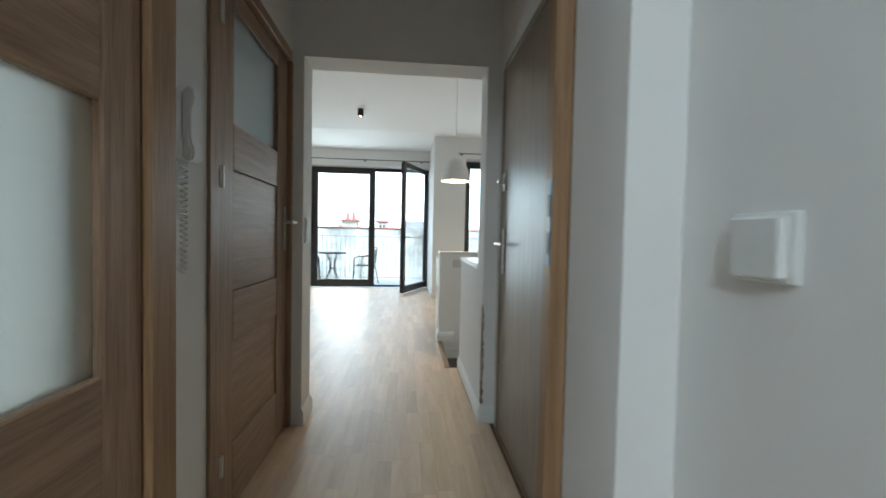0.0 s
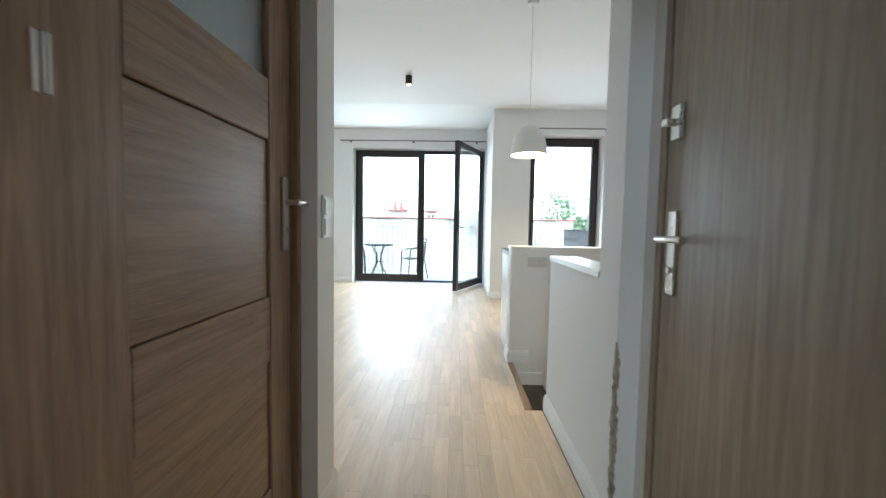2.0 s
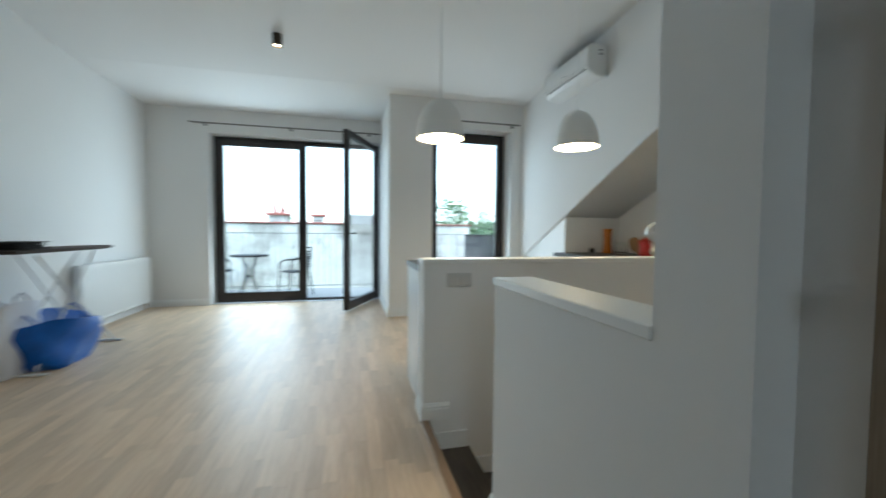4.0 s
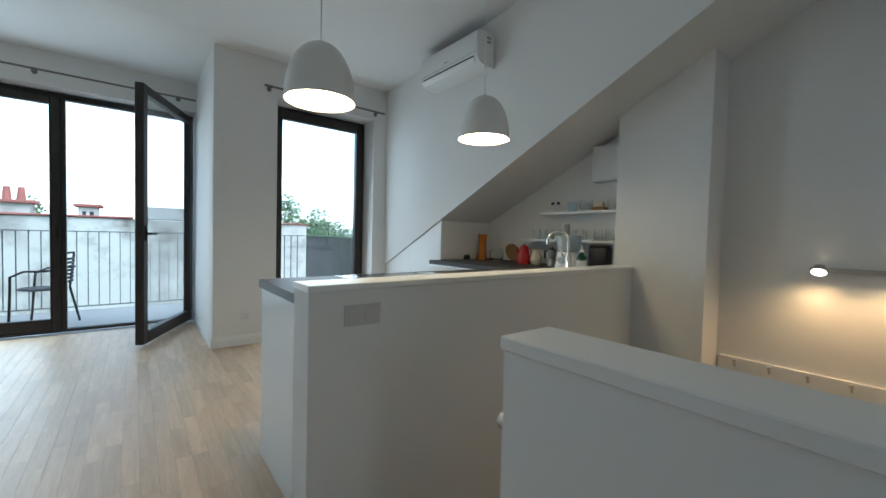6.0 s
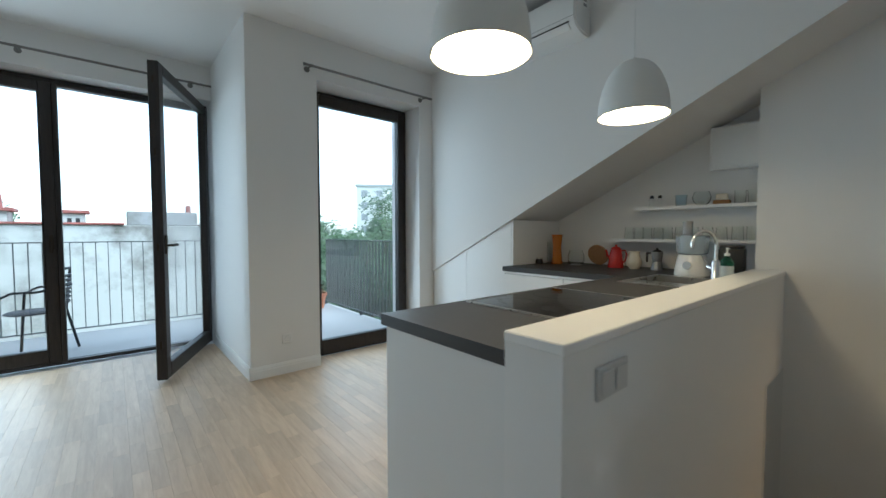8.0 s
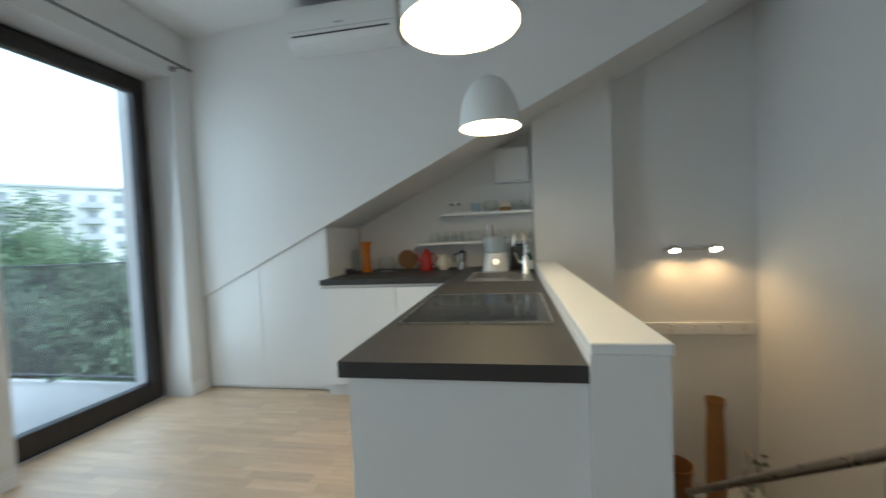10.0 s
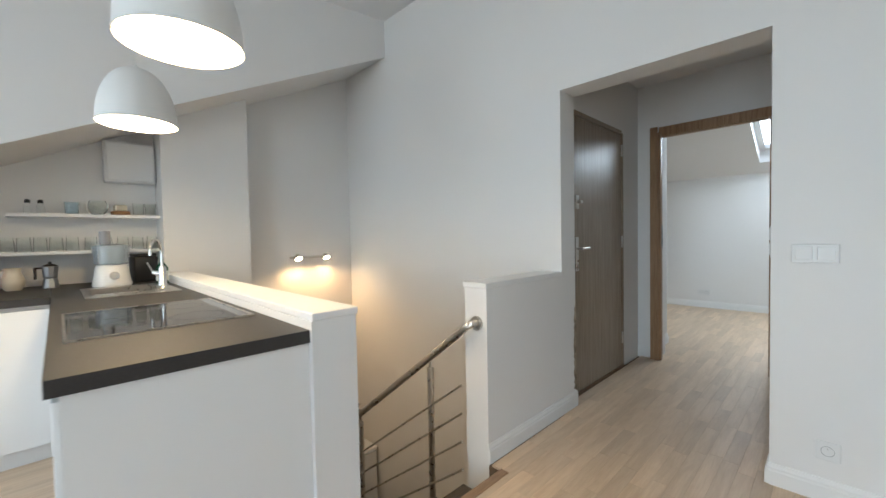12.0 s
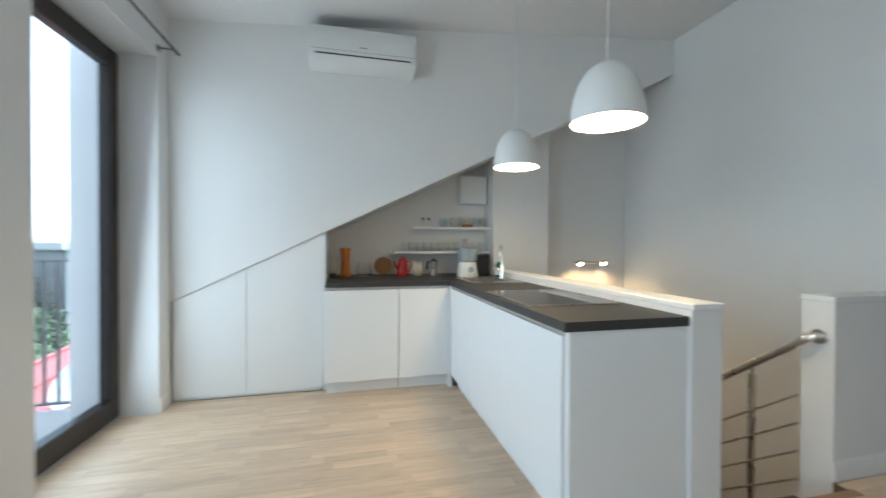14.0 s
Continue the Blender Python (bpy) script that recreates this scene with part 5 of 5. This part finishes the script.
def bistro_chair(at, turn):
    c = thing("bistro_chair", at, turn, "dark woven bistro armchair with a tubular frame on the balcony", "chair", "bistro set on the balcony")
    bm = bmesh.new()
    lathe(bm, [(0, 0.43), (0.19, 0.43), (0.21, 0.44), (0.19, 0.452), (0, 0.447)], 24)
    part("seat", bm, RATTAN, c, smooth=True)
    for sx in (-1, 1):
        bm = bmesh.new()
        tube(bm, [(0.22 * sx, 0.19, 0.01), (0.235 * sx, 0.17, 0.4), (0.25 * sx, 0.16, 0.6), (0.25 * sx, 0.05, 0.66), (0.25 * sx, -0.12, 0.66), (0.22 * sx, -0.22, 0.68)], 0.0125, 10)
        part("front_leg", bm, BLUEGREY, c, smooth=True)
        bm = bmesh.new()
        tube(bm, [(0.2 * sx, -0.27, 0.01), (0.19 * sx, -0.18, 0.43), (0.19 * sx, -0.22, 0.82)], 0.0125, 10)
        part("back_leg", bm, BLUEGREY, c, smooth=True)
    bk = None
    for i in range(7):
        bm = bmesh.new()
        z = 0.52 + i * 0.045
        w = 0.19
        tube(bm, [(-w, -0.2 - i * 0.003, z), (-w * 0.5, -0.235 - i * 0.003, z), (0, -0.245 - i * 0.003, z), (w * 0.5, -0.235 - i * 0.003, z), (w, -0.2 - i * 0.003, z)], 0.014, 8)
        part("back_weave", bm, RATTAN, c, smooth=True)
    bm = bmesh.new()
    tube(bm, [(-0.19, -0.22, 0.82), (-0.1, -0.25, 0.86), (0.1, -0.25, 0.86), (0.19, -0.22, 0.82)], 0.0125, 10)
    part("top_tube", bm, BLUEGREY, c, smooth=True)
    return c


ch = bistro_chair((0.97, 11.38, -0.03), 75)
copy_thing(ch, pose(-0.30, 11.66, -0.03, 0, 0, -75))
tb = thing("bistro_table", (0.19, 11.62, -0.03), 0, "round dark bistro table with curved legs on the balcony", "table", "bistro set on the balcony")
bm = bmesh.new()
lathe(bm, [(0, 0.69), (0.29, 0.69), (0.31, 0.692), (0.31, 0.72), (0.29, 0.722), (0, 0.722)], 36)
part("tabletop", bm, BLUEGREY, tb, smooth=True)
for k in range(4):
    a = radians(45 + 90 * k)
    bm = bmesh.new()
    tube(bm, [(r * math.cos(a), r * math.sin(a), z) for r, z in ((0.24, 0.01), (0.16, 0.12), (0.06, 0.32), (0.07, 0.5), (0.16, 0.66), (0.2, 0.70))], 0.011, 8)
    part("leg", bm, BLUEGREY, tb, smooth=True)
bm = bmesh.new()
tube(bm, arc((0, 0, 0.34), 0.07, 0, 355, 20, "xy"), 0.008, 8)
part("ring", bm, BLUEGREY, tb)

# neighbouring fire wall with its chimneys
OLDWALL = stained("weathered_white_plaster", (0.42, 0.42, 0.40), (0.10, 0.092, 0.078), 0.55, cut=(0.47, 0.66))
REDTILE = surface("red_clay_coping", (0.25, 0.085, 0.07), 0.7, var=0.3, scale=4)
RENDER_GREY = stained("grey_render", (0.26, 0.26, 0.26), (0.18, 0.175, 0.165), 1.2)
nb = thing("neighbour_building", (0, 17.2, -9.0), 0, "weathered white plaster fire wall of the neighbouring house", "building")
part("wall", boxes((-16, 6.05, 0, 0.6, 0, 10.36), b=0.02), OLDWALL, nb)
part("coping", boxes((-16.05, 1.80, -0.06, 0.66, 10.365, 10.41), b=0.01), REDTILE, nb, "red clay coping")
part("coping", boxes((3.25, 6.1, -0.06, 0.66, 10.365, 10.40), b=0.01), REDTILE, nb, "red clay coping")
part("raised_wall", boxes((1.85, 3.2, 0.02, 0.55, 10.365, 10.68), b=0.01), RENDER_GREY, nb, "raised grey rendered block")
bm = bmesh.new()
rod(bm, (3.05, 0.3, 10.68), (3.05, 0.3, 10.86), 0.06)
part("vent_pipe", bm, REDTILE, nb, "short red vent pipe", smooth=True)
part("roof", boxes((-16, 5.4, 0.7, 9, 9.2, 9.6)), REDTILE, nb, "red roof behind the wall")
for cx, w, hh in ((0.97, 0.34, 10.60), (-0.25, 0.55, 10.62), (-4.4, 0.8, 10.7), (-7.5, 1.0, 10.9)):
    ck = part("chimney", boxes((cx - w / 2, cx + w / 2, 0.05, 0.62, 9.6, hh), b=0.01), OLDWALL, nb, "plastered chimney")
    part("chimney_cap", boxes((cx - w / 2 - 0.08, cx + w / 2 + 0.08, -0.03, 0.70, hh, hh + 0.07), b=0.01), REDTILE, ck, "red chimney cap")
    if cx < 0.5:
        for dx in (-0.11, 0.11):
            bm = bmesh.new()
            rod(bm, (cx + dx, 0.33, hh + 0.07), (cx + dx, 0.33, hh + 0.36), 0.08, 0.055)
            part("chimney_pot", bm, REDTILE, ck, "red clay chimney pot", smooth=True)
    else:
        part("flue_opening", boxes((cx - 0.10, cx - 0.03, 0.045, 0.06, hh - 0.25, hh - 0.1), (cx + 0.03, cx + 0.10, 0.045, 0.06, hh - 0.25, hh - 0.1)), BLACK, ck)

structure("ground", boxes((-900, 900, -900, 1500, -9.4, -9.0)), surface("street_ground", (0.06, 0.10, 0.035), 0.95, var=0.4, scale=0.08, bump=0.2, bump_scale=3), "green and grey ground far below the balcony", "ground")

# trees
LEAF = surface("leaf_green", (0.045, 0.085, 0.032), 0.6, var=0.5, scale=0.6)
LEAF2 = surface("leaf_light_green", (0.06, 0.10, 0.038), 0.6, var=0.5, scale=0.6)
BARK = surface("bark", (0.09, 0.07, 0.05), 0.9, var=0.3, scale=5, bump=0.6, bump_scale=12)


def tree(at, height, spread, seed, leaf, n=11000, size=0.42):
    t = thing("tree", at, 0, "leafy green deciduous tree beyond the balcony", "tree", "trees behind the house")
    rt = random.Random(seed)
    bm = bmesh.new()
    tube(bm, [(0, 0, 0), (0.1, 0.05, height * 0.3), (0.0, 0.1, height * 0.6), (0.1, 0, height * 0.85)], height * 0.018, 10)
    tips = []
    for i in range(16):
        a, z0 = rt.uniform(0, 6.28), rt.uniform(0.28, 0.7) * height
        ln = spread * rt.uniform(0.45, 0.95) * (1.1 - z0 / height * 0.6)
        tip = Vector((ln * math.cos(a), ln * math.sin(a), min(z0 + ln * rt.uniform(0.3, 0.9), height * 0.97)))
        tube(bm, [(0.05, 0.05, z0), tip * 0.5 + Vector((0, 0, z0 * 0.5 + 0.2)), tip], height * 0.006, 6)
        tips.append(tip)
    tips += [Vector((0, 0, height * 0.95)), Vector((0.3, 0.2, height * 0.8)), Vector((0, 0, height * 0.65))]
    part("trunk", bm, BARK, t)
    vs, fs = [], []
    clumps = []
    for tp in tips:
        for k in range(5):
            clumps.append((tp + Vector((rt.gauss(0, 1), rt.gauss(0, 1), rt.gauss(0, 0.8))) * spread * 0.17, spread * rt.uniform(0.2, 0.36)))
    for i in range(n):
        c, r = rt.choice(clumps)
        d = Vector((rt.gauss(0, 1), rt.gauss(0, 1), rt.gauss(0, 1))).normalized() * r * rt.random() ** 0.4
        p = c + d
        u = Vector((rt.gauss(0, 1), rt.gauss(0, 1), rt.gauss(0, 0.6))).normalized() * size * rt.uniform(0.5, 1.1)
        w = u.orthogonal().normalized() * size * 0.38
        b = len(vs)
        vs.extend((p - u * 0.5, p + w * 0.5, p + u * 0.5, p - w * 0.5))
        fs.append((b, b + 1, b + 2, b + 3))
    me = bpy.data.meshes.new("crown")
    me.from_pydata(vs, [], fs)
    me.materials.append(leaf)
    o = new("crown", me)
    o.parent = t
    tagged(o, "loose crown of small green leaves")
    return t


for at, hgt, spd, sd, lf in [((20.0, 35.8, -9), 13.4, 4.2, 1, LEAF), ((14.6, 37.5, -9), 11.2, 4.4, 2, LEAF), ((10.2, 34.2, -9), 12.6, 3.4, 3, LEAF2), ((23.0, 40, -9), 11.2, 4.6, 4, LEAF2),
                             ((14.5, 20.5, -9), 8.8, 3.8, 5, LEAF2), ((11.5, 25.0, -9), 9.2, 3.9, 6, LEAF), ((18.5, 24.0, -9), 9.4, 3.9, 7, LEAF2), ((24, 24, -9), 8.4, 4.2, 8, LEAF),
                             ((9.5, 19.6, -9), 8.2, 3.0, 13, LEAF), ((17.5, 30.5, -9), 10.2, 4.2, 14, LEAF2), ((28.0, 33.0, -9), 10.8, 4.4, 15, LEAF), ((-4, 44, -9), 11.3, 4.0, 9, LEAF), ((-14, 46, -9), 11.6, 4.4, 10, LEAF2), ((31, 20, -9), 8.6, 4.0, 12, LEAF2)]:
    tree(at, hgt, spd, sd, lf)

# apartment block, far house rows
BLOCKW = surface("pale_block_render", (0.60, 0.59, 0.56), 0.85, var=0.08, scale=0.3)
BLOCKD = surface("block_window_glass", (0.26, 0.27, 0.28), 0.45, var=0.3, scale=0.5)
BALW = surface("grey_balcony_panel", (0.42, 0.42, 0.43), 0.8)
ab = thing("apartment_block", (58, 85, -9), -36, "long pale apartment block with rows of balconies", "building")
part("wall", boxes((-13, 13, 0, 12, 0, 21.5)), BLOCKW, ab)
part("roof", boxes((-13.3, 13.3, -0.3, 12.3, 21.5, 22.0)), BALW, ab)
wm = boxes((-0.75, 0.75, -0.06, 0.05, 0, 1.5))
wref = part("window", wm, BLOCKD, ab)
bref = part("balcony", boxes((-1.6, 1.6, -1.1, 0, -0.1, 0.95)), BALW, ab)
k = 0
for fl in range(7):
    for i in range(7):
        x, z = -11.1 + i * 3.7, 1.6 + fl * 2.9
        o = wref if k == 0 else new("window", wref.data)
        o.parent = ab
        o.location = (x, 0, z)
        if i % 3 == 1:
            b = bref if k == 1 else new("balcony", bref.data)
            b.parent = ab
            b.location = (x, 0, z - 0.9)
        k += 1
bref.location = (-11.1 + 3.7, 0, 0.7)

GREYB = surface("grey_house_render", (0.20, 0.21, 0.22), 0.85, var=0.1, scale=0.5)
PINK = surface("red_metal_roof", (0.30, 0.085, 0.08), 0.5, var=0.15, scale=1.0)


def house(at, turn, w, d, h, wallm, roofm, label, floors=3):
    hs = thing("house", at, turn, label, "building")
    part("wall", boxes((-w / 2, w / 2, -d / 2, d / 2, 0, h)), wallm, hs)
    part("roof", boxes((-w / 2 - 0.3, w / 2 + 0.3, -d / 2 - 0.3, d / 2 + 0.3, h, h + 0.35)), roofm, hs)
    for fl in range(floors):
        for i in range(int(w // 3)):
            x = -w / 2 + 1.5 + i * 3
            z = 1.2 + fl * (h - 1) / floors
            part("window", boxes((x - 0.6, x + 0.6, -d / 2 - 0.04, -d / 2 + 0.1, z, z + 1.3)), BLOCKD, hs)
            part("window", boxes((x - 0.6, x + 0.6, d / 2 - 0.1, d / 2 + 0.04, z, z + 1.3)), BLOCKD, hs)
    return hs


house((33, 27.5, -9), 60, 18, 9, 9.9, GREYB, BALW, "grey flat-roofed house beyond the garden", 3)
house((52, 6, -9), 90, 24, 10, 9.3, GREYB, BALW, "grey flat-roofed office block in the distance", 3)
house((-25, 50, -9), 0, 22, 10, 9.6, RENDER_GREY, REDTILE, "pale old house with a red roof", 3)
house((-2, 60, -9), 0, 26, 10, 9.8, RENDER_GREY, REDTILE, "pale old house with a red roof", 3)

# red tin roof with a satellite dish, just below the balcony
rf = thing("outbuilding", (9.6, 8.4, -9), 0, "low annex with a red tin roof", "building")
part("wall", boxes((-4.2, 4.5, -6, 6, 0, 7.0)), BLOCKW, rf)
bm = bmesh.new()
prism(bm, [(-4.6, 7.0), (4.6, 7.0), (4.6, 7.9), (-4.6, 7.1)], 1, -6.2, 6.2)
part("roof", bm, PINK, rf, "red sheet metal roof")
for i in range(16):
    y = -6 + i * 0.8
    bm = bmesh.new()
    prism(bm, [(-4.6, 7.105), (4.6, 7.905), (4.6, 7.945), (-4.6, 7.145)], 1, y - 0.02, y + 0.02)
    part("roof_seam", bm, PINK, rf)
sd = thing("satellite_dish", (8.5, 12.2, -1.62), -120, "white satellite dish standing on the red roof", "satellite dish")
bm = bmesh.new()
lathe(bm, [(0, 0.0), (0.15, 0.02), (0.3, 0.08), (0.4, 0.15), (0.39, 0.16), (0.29, 0.09), (0.14, 0.03), (0, 0.01)], 30)
bmesh.ops.rotate(bm, verts=bm.verts[:], cent=(0, 0, 0), matrix=Matrix.Rotation(radians(60), 3, "X"))
bmesh.ops.translate(bm, verts=bm.verts[:], vec=(0, 0, 0.5))
part("dish", bm, PLASTIC, sd, smooth=True)
bm = bmesh.new()
rod(bm, (0, 0.05, -0.1), (0, 0.03, 0.5), 0.02)
part("mast", bm, STEEL, sd)


# ---------------------------------------------------------------- floor boards, laid along the hall
def board_runs(x0, x1):
    """The stretches of floor between x0 and x1."""
    c = (x0 + x1) / 2
    out = []
    if -0.2 < c < 4.0:
        out.append((-0.1, BY0) if not (HX0 < c < HX1) else (-0.1, YR))
    elif HX0 < c < HX1:
        out.append((BY0, YR))
    far = 10.62 if -0.10 < c < 2.40 else YB if c < 2.4 else YC if c < 2.975 else 9.45 if c < 4.09 else YC
    if XL < c < EDGE - 0.03:
        near = YR
        if out and out[-1][1] == YR and OX0 < c < OX1:
            out[-1] = (-0.1, far)
        else:
            out.append((near, far))
    elif c < 4.3:
        if c < KX0:
            out.append((YR, KY))
        out.append((PY1, far))
    return out


def board_mesh(w, n):
    bm = bmesh.new()
    g, e = 0.0002, 0.0005
    z0, z1 = -0.012, 0.0
    lo = [(g, g), (w - g, g), (w - g, n - g), (g, n - g)]
    hi = [(g + e, g + e), (w - g - e, g + e), (w - g - e, n - g - e), (g + e, n - g - e)]
    rings = [[(x, y, z0) for x, y in lo], [(x, y, z1 - e) for x, y in lo], [(x, y, z1) for x, y in hi]]
    return rings


def add_board(verts, faces, x, y, w, n):
    base = len(verts)
    for ring in board_mesh(w, n):
        verts.extend((x + a, y + b, c) for a, b, c in ring)
    for k in (0, 1):
        for i in range(4):
            j = (i + 1) % 4
            faces.append((base + k * 4 + i, base + k * 4 + j, base + k * 4 + 4 + j, base + k * 4 + 4 + i))
    faces.append((base + 8, base + 9, base + 10, base + 11))


rng = random.Random(11)
BW = 0.07
shared = {}
for n in (0.35, 0.42, 0.49):
    v, f = [], []
    add_board(v, f, 0, 0, BW, n)
    me = bpy.data.meshes.new("floor_board")
    me.from_pydata(v, [], f)
    me.materials.append(PLANK)
    shared[n] = me
verts, faces, single = [], [], 0
x = XL
while x < 4.3:
    for y0, y1 in board_runs(x, x + BW):
        y = y0 - rng.random() * 0.35
        while y < y1:
            n = rng.choice((0.35, 0.42, 0.49))
            a, b = max(y, y0), min(y + n, y1)
            if b - a > 0.012:
                whole = abs(b - a - n) < 1e-6
                if whole and single < 300 and 0.9 < x < 2.3 and 3.2 < y < 7.6:
                    ob = new("floor_board", shared[n])
                    ob.location = (x, y, 0)
                    ob.parent = floor
                    single += 1
                else:
                    add_board(verts, faces, x, a, BW, b - a)
            y += n
    x += BW
me = bpy.data.meshes.new("floor_boards")
me.from_pydata(verts, [], faces)
me.materials.append(PLANKS)
rest = new("floor_boards", me)
rest.parent = floor
tagged(rest, "oak parquet strips in mixed honey tones", kind="stuff")
